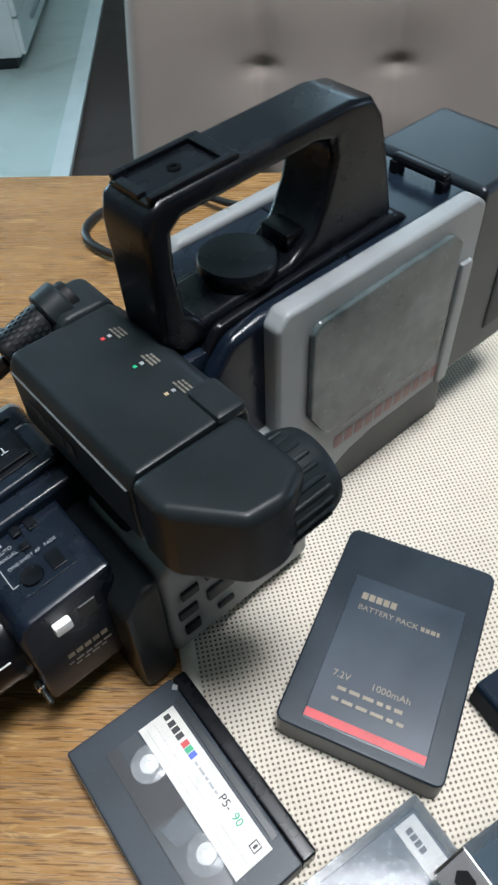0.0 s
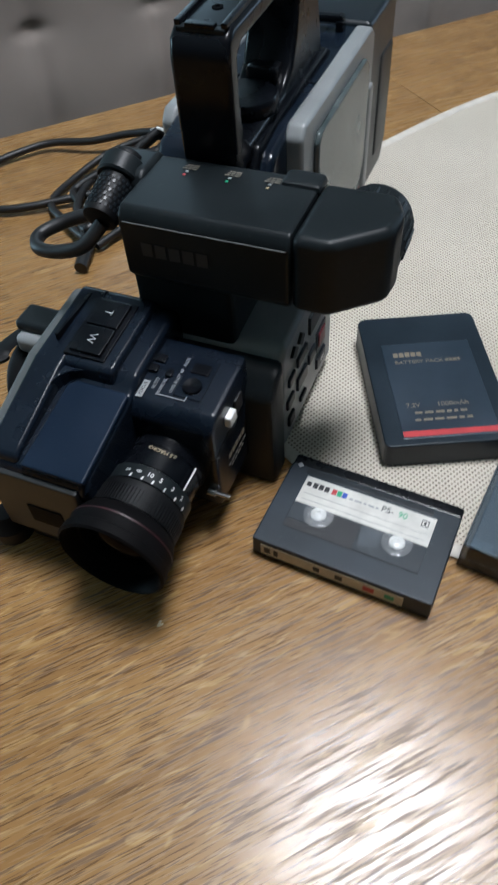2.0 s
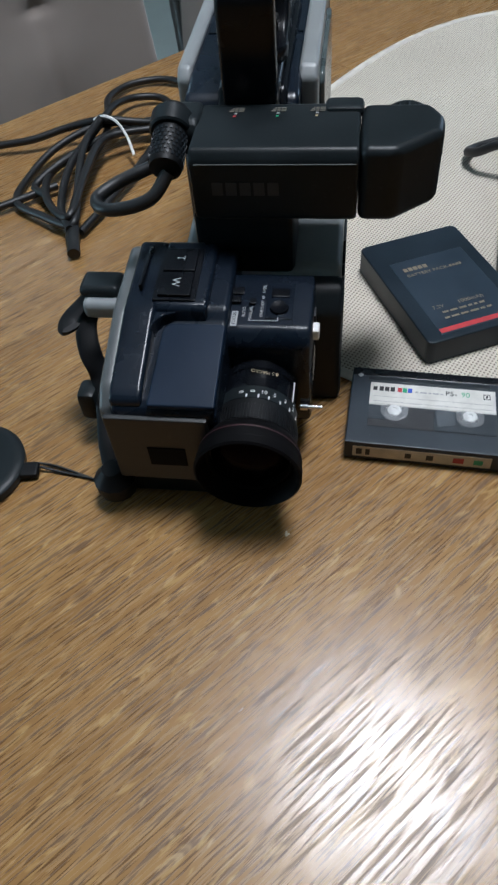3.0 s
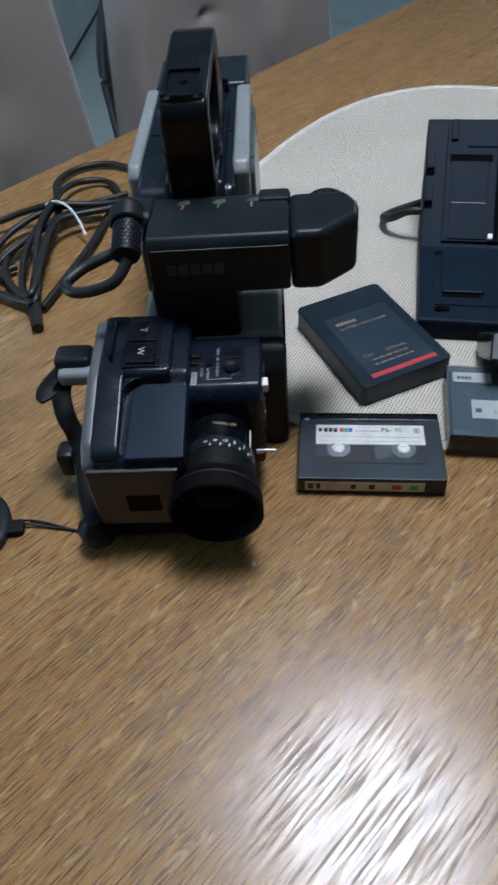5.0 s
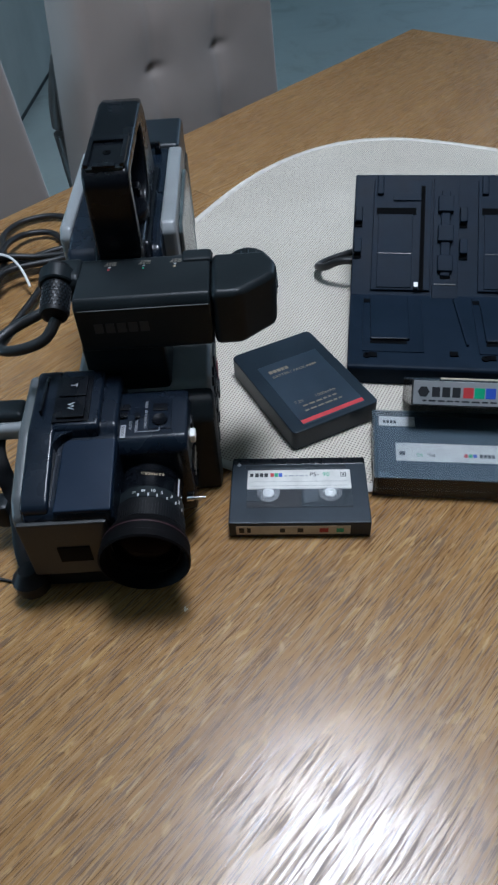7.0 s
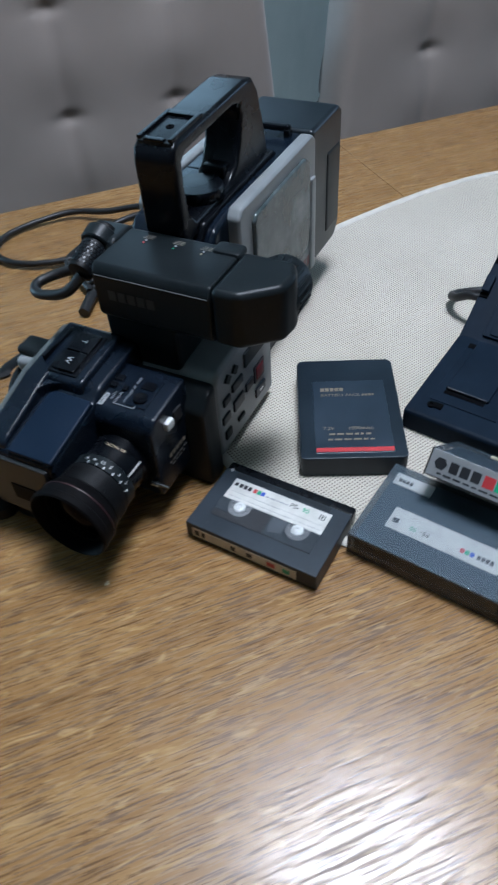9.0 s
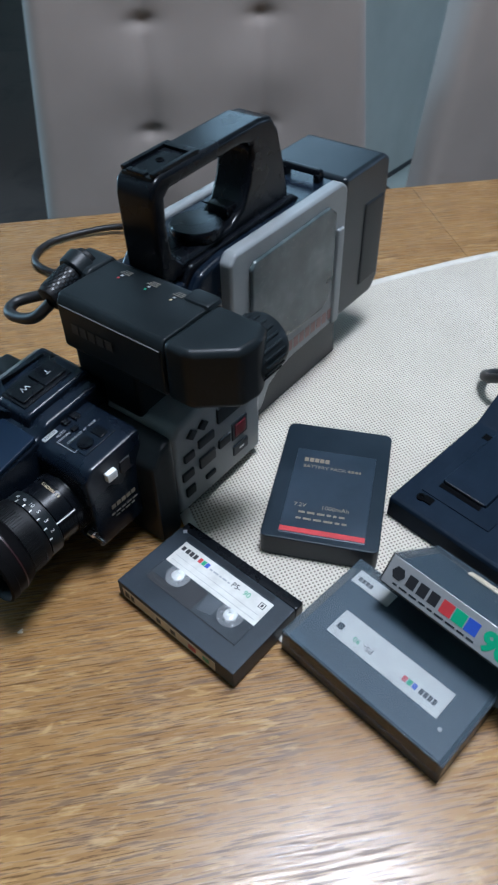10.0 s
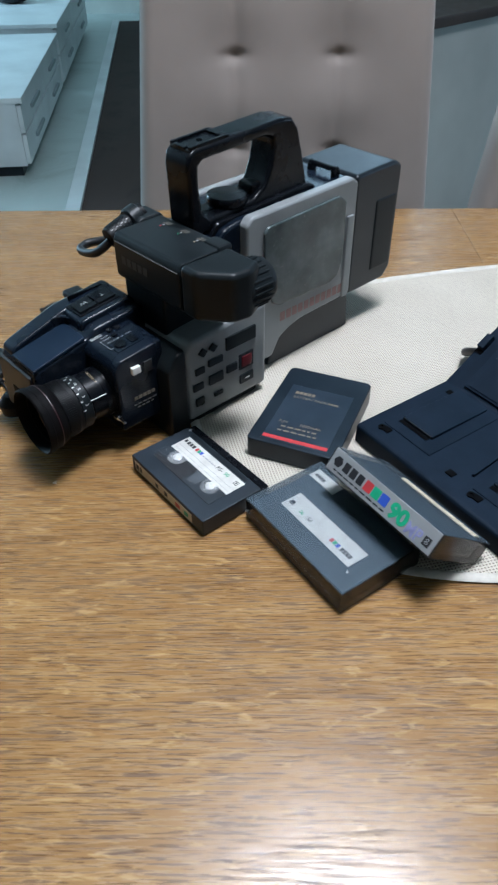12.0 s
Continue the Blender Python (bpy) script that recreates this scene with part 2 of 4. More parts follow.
# ---- mesh helpers ----
def box(x0, x1, y0, y1, z0, z1, r=0.0, seg=2, bm=None):
    own = bmesh.new()
    bmesh.ops.create_cube(own, size=1.0)
    for v in own.verts:
        v.co = Vector((x0 + (v.co.x + 0.5) * (x1 - x0), y0 + (v.co.y + 0.5) * (y1 - y0), z0 + (v.co.z + 0.5) * (z1 - z0)))
    if r:
        bmesh.ops.bevel(own, geom=own.edges[:], offset=r, segments=seg, profile=0.5, affect="EDGES")
    return join(bm, own)


def join(bm, own):
    if bm is None:
        return own
    me = bpy.data.meshes.new("tmp")
    own.to_mesh(me)
    own.free()
    bm.from_mesh(me)
    bpy.data.meshes.remove(me)
    return bm


AX = {"x": Matrix(((0, 0, 1, 0), (1, 0, 0, 0), (0, 1, 0, 0), (0, 0, 0, 1))),
      "y": Matrix(((1, 0, 0, 0), (0, 0, -1, 0), (0, 1, 0, 0), (0, 0, 0, 1))),
      "z": Matrix.Identity(4)}


def prism(pts, lo, hi, axis="y", r=0.0, seg=2, bm=None):
    """A polygon drawn out along an axis. axis y: pts are (x, z); x: (y, z); z: (x, y)."""
    own = bmesh.new()
    def place(p, h):
        return {"y": (p[0], h, p[1]), "x": (h, p[0], p[1]), "z": (p[0], p[1], h)}[axis]
    a = [own.verts.new(place(p, lo)) for p in pts]
    b = [own.verts.new(place(p, hi)) for p in pts]
    own.faces.new(a)
    own.faces.new(b)
    k = len(pts)
    for i in range(k):
        own.faces.new((a[i], a[(i + 1) % k], b[(i + 1) % k], b[i]))
    bmesh.ops.recalc_face_normals(own, faces=own.faces[:])
    if r:
        bmesh.ops.bevel(own, geom=own.edges[:], offset=r, segments=seg, profile=0.5, affect="EDGES", clamp_overlap=True)
    return join(bm, own)


def lathe(profile, axis="z", at=(0, 0, 0), seg=32, bm=None, caps=True):
    """A turned shape: profile of (radius, height) along the axis, closed at both ends."""
    own = bmesh.new()
    rings = []
    for rad, h in profile:
        rings.append([own.verts.new((rad * math.cos(6.283185 * i / seg), rad * math.sin(6.283185 * i / seg), h)) for i in range(seg)])
    for p, q in zip(rings, rings[1:]):
        for i in range(seg):
            own.faces.new((p[i], p[(i + 1) % seg], q[(i + 1) % seg], q[i]))
    if caps:
        own.faces.new(rings[0][::-1])
        own.faces.new(rings[-1])
    m = {"z": Matrix.Identity(4), "x": Matrix.Rotation(radians(90), 4, "Y"), "y": Matrix.Rotation(radians(-90), 4, "X")}[axis]
    bmesh.ops.transform(own, matrix=Matrix.Translation(at) @ m, verts=own.verts[:])
    bmesh.ops.recalc_face_normals(own, faces=own.faces[:])
    return join(bm, own)


def spline(pts, step=8):
    """A smooth line through the points."""
    pts = [Vector(p) for p in pts]
    out = []
    ext = [2 * pts[0] - pts[1]] + pts + [2 * pts[-1] - pts[-2]]
    for i in range(1, len(ext) - 2):
        a, b, c, d = ext[i - 1:i + 3]
        for s in range(step):
            t = s / step
            out.append(0.5 * (2 * b + (c - a) * t + (2 * a - 5 * b + 4 * c - d) * t * t + (3 * b - a - 3 * c + d) * t ** 3))
    return out + [pts[-1]]


def tube(pts, rad, seg=10, step=8, flat=1.0, bm=None):
    line = spline(pts, step)
    own = bmesh.new()
    rings = []
    up = Vector((0, 0, 1))
    for i, p in enumerate(line):
        d = (line[min(i + 1, len(line) - 1)] - line[max(i - 1, 0)]).normalized()
        side = d.cross(up)
        side = side.normalized() if side.length > 1e-4 else Vector((1, 0, 0))
        top = side.cross(d)
        rings.append([own.verts.new(p + rad * (math.cos(6.283185 * k / seg) * side + flat * math.sin(6.283185 * k / seg) * top)) for k in range(seg)])
    for p, q in zip(rings, rings[1:]):
        for k in range(seg):
            own.faces.new((p[k], p[(k + 1) % seg], q[(k + 1) % seg], q[k]))
    own.faces.new(rings[0][::-1])
    own.faces.new(rings[-1])
    bmesh.ops.recalc_face_normals(own, faces=own.faces[:])
    return join(bm, own)


def finish(ob, bm, material, smooth=40):
    me = bpy.data.meshes.new(ob if isinstance(ob, str) else "mesh")
    bmesh.ops.recalc_face_normals(bm, faces=bm.faces[:])
    for f in bm.faces:
        f.smooth = True
    lim = radians(smooth)
    for e in bm.edges:
        if len(e.link_faces) == 2 and e.calc_face_angle(0) > lim:
            e.smooth = False
    # corner normals weighted by face area, so that flat faces stay flat beside their bevels
    corners = []
    if len(bm.faces) < 8000:
        bm.normal_update()
        cosine = math.cos(lim)
        area = {f: f.calc_area() for f in bm.faces}
        for f in bm.faces:
            for loop in f.loops:
                total = Vector((0, 0, 0))
                for g in loop.vert.link_faces:
                    if g.normal.dot(f.normal) > cosine:
                        total += g.normal * area[g]
                corners.append(total.normalized() if total.length > 1e-14 else f.normal.copy())
    bm.to_mesh(me)
    bm.free()
    if corners:
        me.normals_split_custom_set(corners)
    me.materials.append(material)
    return me


def part(name, bm, material, parent, label="", m=None, smooth=40):
    ob = new(name, finish(name, bm, material, smooth))
    ob.parent = parent
    if m is not None:
        ob.matrix_basis = m
    if label:
        tagged(ob, label)
    return ob


def thing(name, m, label, category, group="", kind=""):
    ob = new(name)
    ob.empty_display_size = 0.05
    ob.matrix_world = m
    return tagged(ob, label, category, group, kind)


def single(name, bm, material, label, category, m=None, kind="", group="", smooth=40):
    ob = new(name, finish(name, bm, material, smooth))
    if m is not None:
        ob.matrix_world = m
    return tagged(ob, label, category, group, kind)


def letters(name, text, size, material, parent, m, depth=0.00008, label="", width=0.0, bold=0.0):
    """Printed words in the built-in font, lying in the local xy plane, centred."""
    cu = bpy.data.curves.new(name, "FONT")
    cu.body, cu.size, cu.align_x, cu.align_y, cu.extrude = text, size, "CENTER", "CENTER", depth
    cu.resolution_u, cu.offset = 3, bold
    tmp = new("tmp_text", cu)
    me = bpy.data.meshes.new_from_object(tmp.evaluated_get(bpy.context.evaluated_depsgraph_get()))
    bpy.data.objects.remove(tmp)
    bpy.data.curves.remove(cu)
    me.materials.clear()
    me.materials.append(material)
    ob = new(name, me)
    ob.parent = parent
    ob.matrix_basis = m
    if width:
        span = max(v.co.x for v in me.vertices) - min(v.co.x for v in me.vertices)
        ob.matrix_basis = m @ Matrix.Diagonal((width / span, 1, 1, 1))
    if label:
        tagged(ob, label)
    return ob


def bars(name, material, parent, rects, z, thick=0.00015, label="", m=None):
    """Printed strokes: rectangles (x0, x1, y0, y1) in the local xy plane."""
    bm = bmesh.new()
    for x0, x1, y0, y1 in rects:
        box(x0, x1, y0, y1, z, z + thick, bm=bm)
    return part(name, bm, material, parent, label, m)


def words_bar(x0, x1, y, h, n, seed):
    """A row of n short strokes that stands for an unreadable line of print."""
    rng = random.Random(seed)
    w = [0.5 + rng.random() for _ in range(n)]
    k = (x1 - x0) / (sum(w) + 0.35 * (n - 1))
    out, x = [], x0
    for v in w:
        out.append((x, x + v * k, y - h / 2, y + h / 2))
        x += (v + 0.35) * k
    return out


def logo_bar(x0, x1, y0, y1, n):
    """A brand mark as plain blocks."""
    w = (x1 - x0) / (n + 0.28 * (n - 1))
    return [(x0 + i * w * 1.28, x0 + i * w * 1.28 + w, y0, y1) for i in range(n)]


# ---- the room ----
TOP = 0.75
ROOM = pose(0, 0, 0, 0, 0, 6.2)
SLANT = pose(1.52, 2.74, 0, 0, 0, 41.8)


def structure(name, bm, material, label, m=None):
    return single(name, bm, material, label, name.split("_")[0], m, "structure")


structure("floor", box(-4.5, 6.5, -3.5, 7.5, -0.12, 0.0), TILE, "pale grey-green marble tile floor", ROOM)
structure("floor_dark", box(-0.352, 1.2, 1.2, 7.0, 0.004, 0.010), DARKFLOOR, "dark brown boarded floor strip", ROOM)
structure("trim_1", box(-0.417, -0.354, 1.2, 7.0, 0.0, 0.022, 0.004), CABINET, "white edging strip along the dark floor", ROOM)
structure("wall_north", box(-4.5, 6.5, 7.5, 7.62, 0, CEIL), WALLPAINT, "pale painted wall", ROOM)
structure("wall_south", box(-4.5, 6.5, -3.62, -3.5, 0, CEIL), LOWBOUNCE, "unseen dark wall that cuts bounced light", ROOM)


def holed_wall(name, x0, x1, y0, y1, axis, w0, w1, z0, z1, paint):
    """A wall with one window opening through it."""
    bm = bmesh.new()
    if axis == "x":
        for a, b, c, d in ((x0, w0, 0, CEIL), (w1, x1, 0, CEIL), (w0, w1, 0, z0), (w0, w1, z1, CEIL)):
            box(a, b, y0, y1, c, d, bm=bm)
    else:
        for a, b, c, d in ((y0, w0, 0, CEIL), (w1, y1, 0, CEIL), (w0, w1, 0, z0), (w0, w1, z1, CEIL)):
            box(x0, x1, a, b, c, d, bm=bm)
    return structure(name, bm, paint, "unseen wall with a window opening", ROOM)


# the unseen west wall is dark as well, to lower the bounce
holed_wall("wall_west", -4.62, -4.5, -3.6, 7.6, "y", 3.75, 5.5, 0.9, 2.2, LOWBOUNCE)
# unseen opening, added to go with the side fill
holed_wall("wall_east", 6.5, 6.62, -3.6, 7.6, "y", 0.2, 2.0, 0.9, 2.2, WALLPAINT)
bm = bmesh.new()
for a, b_, c, d in ((-1.40, -1.26, 0, CEIL), (-0.42, 2.0, 0, CEIL), (-1.26, -0.42, 0, 1.50), (-1.26, -0.42, 2.38, CEIL)):
    box(a, b_, 0.50, 0.60, c, d, bm=bm)
structure("wall_partition", bm, WALLPAINT, "unseen wall with a window opening behind the low cabinet", SLANT)
structure("ceiling", box(-4.6, 6.6, -3.6, 7.6, CEIL, CEIL + 0.1), CEILPAINT, "white ceiling", ROOM)

lamp = thing("ceiling_lamp", pose(LAMP_X, LAMP_Y, CEIL), "square white ceiling lamp with a glowing diffuser", "lamp")
part("lamp_frame", box(-0.23, 0.23, -0.23, 0.23, -0.05, 0.0, 0.008), CABINET, lamp)
part("diffuser", box(-0.215, 0.215, -0.215, 0.215, -0.062, -0.05, 0.004), GLOW, lamp, "glowing white diffuser")


def drawer_cabinet(name, y0, y1, height, depth, n, label):
    """A low white unit with drawers; its front looks towards +x."""
    c = thing(name, ROOM @ pose(-0.605, 0, 0), label, "cabinet")
    part("body", box(-depth, -0.02, y0, y1, 0.05, height, 0.004), CABINET, c)
    part("plinth", box(-depth + 0.04, -0.05, y0 + 0.03, y1 - 0.03, 0.0, 0.05), BASEGREY, c)
    part("top", box(-depth - 0.01, 0.012, y0 - 0.012, y1 + 0.012, height, height + 0.025, 0.004), CABINET, c)
    step = (y1 - y0) / n
    for i in range(n):
        for z0, z1 in ((0.06, 0.06 + (height - 0.06) * 0.5 - 0.004), (0.06 + (height - 0.06) * 0.5 + 0.004, height - 0.01)):
            d = part("drawer", box(-0.02, 0.0, y0 + i * step + 0.004, y0 + (i + 1) * step - 0.004, z0, z1, 0.003), CABINET, c)
            mid = y0 + (i + 0.5) * step
            part("handle", box(0.0, 0.014, mid - 0.13, mid + 0.13, (z0 + z1) / 2 - 0.009, (z0 + z1) / 2 + 0.009, 0.002, 1), HANDLE, d, "dark metal handle")
    return c


drawer_cabinet("sideboard", 2.95, 4.42, 0.32, 0.9, 2, "low white lacquered sideboard with drawers and dark handles")
drawer_cabinet("drawer_unit", 4.50, 6.6, 0.36, 0.9, 2, "white lacquered drawer unit with dark handles")
bowl = lathe([(0.03, 0), (0.09, 0.01), (0.12, 0.05), (0.115, 0.05), (0.085, 0.016), (0.0, 0.012)], "z")
single("bowl", bowl, BASEGREY, "dark bowl on the white sideboard", "bowl", pose(-1.557, 5.22, 0.385))

low = thing("low_cabinet", SLANT, "pale grey-green low cabinet with a dark top", "cabinet")
part("body", box(-1.30, 1.90, 0.0, 0.45, 0.03, 0.745, 0.004), WALLPAINT, low)
part("plinth", box(-1.28, 1.88, 0.012, 0.43, 0.0, 0.03), BASEGREY, low)
part("top", box(-1.32, 1.92, -0.02, 0.47, 0.745, 0.775, 0.004), DARKWOOD, low, "dark wooden top")

# ---- dining table ----
table = thing("dining_table", pose(0, 0, 0), "varnished oak dining table with a seam across the top", "table")
EDGE, X0, X1, Y0 = 0.549, -1.02, 1.128, -0.62
for a, b in ((X0, 0.38055), (0.38085, X1)):
    part("tabletop", box(a, b, Y0, EDGE, TOP - 0.034, TOP, 0.0007, 2), OAK, table)
for a, b, c, d in ((X0 + 0.1, X1 - 0.1, Y0 + 0.08, Y0 + 0.105), (X0 + 0.1, X1 - 0.1, EDGE - 0.105, EDGE - 0.08),
                   (X0 + 0.08, X0 + 0.105, Y0 + 0.105, EDGE - 0.105), (X1 - 0.105, X1 - 0.08, Y0 + 0.105, EDGE - 0.105)):
    part("apron", box(a, b, c, d, TOP - 0.12, TOP - 0.034), OAK, table)
for x in (X0 + 0.1, X1 - 0.1):
    for y in (Y0 + 0.1, EDGE - 0.1):
        part("leg", box(x - 0.035, x + 0.035, y - 0.035, y + 0.035, 0.0, TOP - 0.034, 0.004), OAK, table)


# ---- chairs ----
def chair(x, y, turn, label):
    c = thing("dining_chair", pose(x, y, 0, 0, 0, turn), label, "chair", "chairs along the table")
    # tufted backrest: a padded sheet with buttons in a grid
    wide_lo, wide_hi, z0, z1, nx, nz = 0.258, 0.222, 0.47, 1.04, 90, 100
    rows_z = (0.62, 0.76, 0.90)
    bm = bmesh.new()
    front, back = [], []
    for j in range(nz + 1):
        z = z0 + (z1 - z0) * j / nz
        wid = wide_lo + (wide_hi - wide_lo) * (z - 0.62) / 0.36
        fr, bk = [], []
        for i in range(nx + 1):
            s = -1 + 2 * i / nx
            px = s * wid
            edge = min(1.0, (1 - abs(s)) / 0.10)
            e2 = min(1.0, min(z - z0, z1 - z) / 0.05)
            puff = 0.034 * math.sqrt(max(0.0, 1 - (1 - edge) ** 2)) * math.sqrt(max(0.0, 1 - (1 - e2) ** 2))
            dent = 0.0
            for bz in rows_z:
                for bx in (-0.081, 0.081):
                    d2 = (px - bx) ** 2 + (z - bz) ** 2
                    dent += 0.0075 * math.exp(-((px - bx) ** 2 / 0.00040 + (z - bz + 0.002) ** 2 / 0.00007)) + 0.011 * math.exp(-d2 / 0.0030)
            for bx in (-0.081, 0.081):
                dent += 0.0055 * math.exp(-((px - bx) / 0.013) ** 2)
            fr.append(bm.verts.new((px, -puff + dent, z)))
            bk.append(bm.verts.new((px * 0.99, 0.045, z)))
        front.append(fr)
        back.append(bk)
    for j in range(nz):
        for i in range(nx):
            bm.faces.new((front[j][i], front[j][i + 1], front[j + 1][i + 1], front[j + 1][i]))
            bm.faces.new((back[j][i + 1], back[j][i], back[j + 1][i], back[j + 1][i + 1]))
        bm.faces.new((front[j][0], front[j + 1][0], back[j + 1][0], back[j][0]))
        bm.faces.new((front[j][nx], back[j][nx], back[j + 1][nx], front[j + 1][nx]))
    for i in range(nx):
        bm.faces.new((front[0][i], back[0][i], back[0][i + 1], front[0][i + 1]))
        bm.faces.new((front[nz][i], front[nz][i + 1], back[nz][i + 1], back[nz][i]))
    part("backrest", bm, VELVET, c, "taupe velour backrest with deep button tufting", smooth=60)
    part("seat", box(-0.25, 0.25, -0.44, 0.02, 0.40, 0.485, 0.02, 3), VELVET, c)
    part("back_frame", prism([(-0.255, 0.40), (0.255, 0.40), (0.235, 0.72), (0.20, 0.98), (-0.20, 0.98), (-0.235, 0.72)], 0.047, 0.070, "y", 0.006), DARKWOOD, c, "dark stained wooden back")
    for sx in (-1, 1):
        part("back_post", tube([(sx * 0.215, 0.060, 0.40), (sx * 0.186, 0.110, 0.49), (sx * 0.172, 0.145, 0.59), (sx * 0.170, 0.150, 0.68), (sx * 0.168, 0.115, 0.77), (sx * 0.160, 0.064, 0.83)], 0.026, 12), DARKWOOD, c, "dark curved wooden back post")
        part("leg", box(sx * 0.235 - 0.018, sx * 0.235 + 0.018, 0.02, 0.056, 0, 0.42, 0.004), DARKWOOD, c)
        part("leg", box(sx * 0.215 - 0.018, sx * 0.215 + 0.018, -0.41, -0.374, 0, 0.41, 0.004), DARKWOOD, c)
    return c


chair(0.152, 0.808, 0, "taupe velour dining chair with a button-tufted back, behind the camcorder")
chair(0.752, 0.808, 0, "taupe velour dining chair with a tufted back, beside the other chair")

# ---- placemat ----
MX, MY, MA, MB, MT, MN = 0.3658, 0.1239, 0.3283, 0.228, 13.8, 2.66


def oval(k, a, b, n):
    """A rounded oval; one corner is rounder than the others."""
    c, s = math.cos(k), math.sin(k)
    n = n - 0.26 if c < 0 and s < 0 else n
    return (a * math.copysign(abs(c) ** (2 / n), c), b * math.copysign(abs(s) ** (2 / n), s))


mat_thing = thing("placemat", pose(MX, MY, TOP, 0, 0, MT), "cream woven oval placemat with a white bound edge on the table", "placemat")
ring = [oval(6.283185 * i / 160, MA - 0.004, MB - 0.004, MN) for i in range(160)]
part("woven_sheet", prism(ring, 0.0, 0.0018, "z"), MAT, mat_thing)
loop = [(*oval(6.283185 * i / 96, MA - 0.003, MB - 0.003, MN), 0.0019) for i in range(97)]
part("bound_edge", tube(loop, 0.0042, 8, 2, 0.42), BIND, mat_thing, "white stitched edge")

# ---- camcorder ----
CAM = pose(0.0927, 0.1266, TOP, 0, 0, 42.9)
cc = thing("camcorder", CAM, "vintage navy and grey camcorder with top handle and viewfinder", "camcorder")


def side(x, z, y, turn=0):
    """A frame on the right flank: text runs towards the back, up is up."""
    return Matrix.Translation((x, y, z)) @ Matrix.Rotation(radians(90), 4, "X") @ Matrix.Rotation(radians(turn), 4, "Z")


def onto(x, y, z, turn=0):
    return Matrix.Translation((x, y, z)) @ Matrix.Rotation(radians(turn), 4, "Z")


# main shell
body = part("body", prism([(-0.040, 0.060), (-0.040, 0.120), (-0.034, 0.136), (-0.020, 0.152), (0.0, 0.1560), (0.135, 0.1590), (0.135, 0.036), (0.03, 0.036), (-0.01, 0.02)],
                          0.004, 0.070, "y", 0.004, 3), NAVY, cc, "navy plastic shell")
part("shoulder_base", prism([(0.028, 0.0), (0.032, 0.016), (0.042, 0.032), (0.054, 0.038), (0.070, 0.0415), (0.138, 0.043), (0.143, 0.034), (0.146, 0.0)], 0.002, 0.068, "y", 0.003, 2), BASEGREY, cc, "dark grey shoulder base")
flank = [(-0.003, 0.085), (-0.003, 0.153), (0.003, 0.1590), (0.128, 0.1615), (0.1355, 0.156), (0.1355, 0.046), (0.116, 0.044), (0.068, 0.043), (0.050, 0.039), (0.038, 0.033), (0.028, 0.0165), (-0.004, 0.0165), (-0.004, 0.080)]
part("side_panel", prism(flank, -0.005, 0.006, "y", 0.0028, 3), GREY, cc, "grey plastic side panel")
flank_l = [(-0.003, 0.03), (-0.003, 0.153), (0.003, 0.1590), (0.128, 0.1615), (0.1355, 0.156), (0.1355, 0.03)]
part("side_panel", prism(flank_l, 0.068, 0.077, "y", 0.0028, 3), GREY, cc, "grey plastic side panel")
win = part("cassette_door", prism([(0.015, 0.092), (0.015, 0.143), (0.019, 0.1475), (0.108, 0.1510), (0.117, 0.144), (0.117, 0.085), (0.111, 0.073), (0.102, 0.069), (0.033, 0.070), (0.026, 0.074)], -0.0082, -0.004, "y", 0.0018, 2), SMOKE, cc, "smoky translucent cassette window")
part("latch_strip", box(0.1215, 0.131, -0.0078, -0.004, 0.045, 0.128, 0.002), GREY, cc, "grey raised latch strip")
bars("side_marking", FADED, cc, logo_bar(-0.043, 0.043, -0.0046, 0.0046, 11), 0, 0.0001, "faded red maker's marking", side(0.080, 0.0555, -0.0052))

# rear pack
pack = part("rear_pack", prism([(0.1365, 0.040), (0.1365, 0.160), (0.194, 0.1615), (0.204, 0.156), (0.204, 0.052), (0.194, 0.040)], -0.002, 0.072, "y", 0.004, 3), BASEGREY, cc, "dark grey rear battery pack")
part("pack_inset", box(0.168, 0.1995, -0.0034, 0.002, 0.056, 0.130, 0.003), MATT, pack, "recessed dark band")
part("strap_rail", box(0.121, 0.127, 0.012, 0.046, 0.163, 0.168, 0.0018), BLACK, cc)
for y in (0.012, 0.041):
    part("rail_foot", box(0.120, 0.128, y, y + 0.005, 0.157, 0.165, 0.001), BLACK, cc)
part("deck_seam", box(0.052, 0.0532, 0.007, 0.066, 0.1560, 0.1577), BLACK, cc)
HD = Matrix.Translation((0.0008, -0.0024, 0))
part("deck_ridge", prism([(-0.030, 0.146), (-0.022, 0.157), (0.085, 0.164), (0.096, 0.158), (0.096, 0.15), (-0.03, 0.14)], 0.013, 0.052, "y", 0.003, 2), BLACK, cc, "black glossy handle foot", HD)


for y in (0.0195, 0.0405):
    part("foot_lip", prism([(-0.020, 0.1565), (-0.018, 0.1605), (0.080, 0.1665), (0.082, 0.162)], y, y + 0.002, "y", 0.0006, 1), BASEGREY, cc, m=HD)


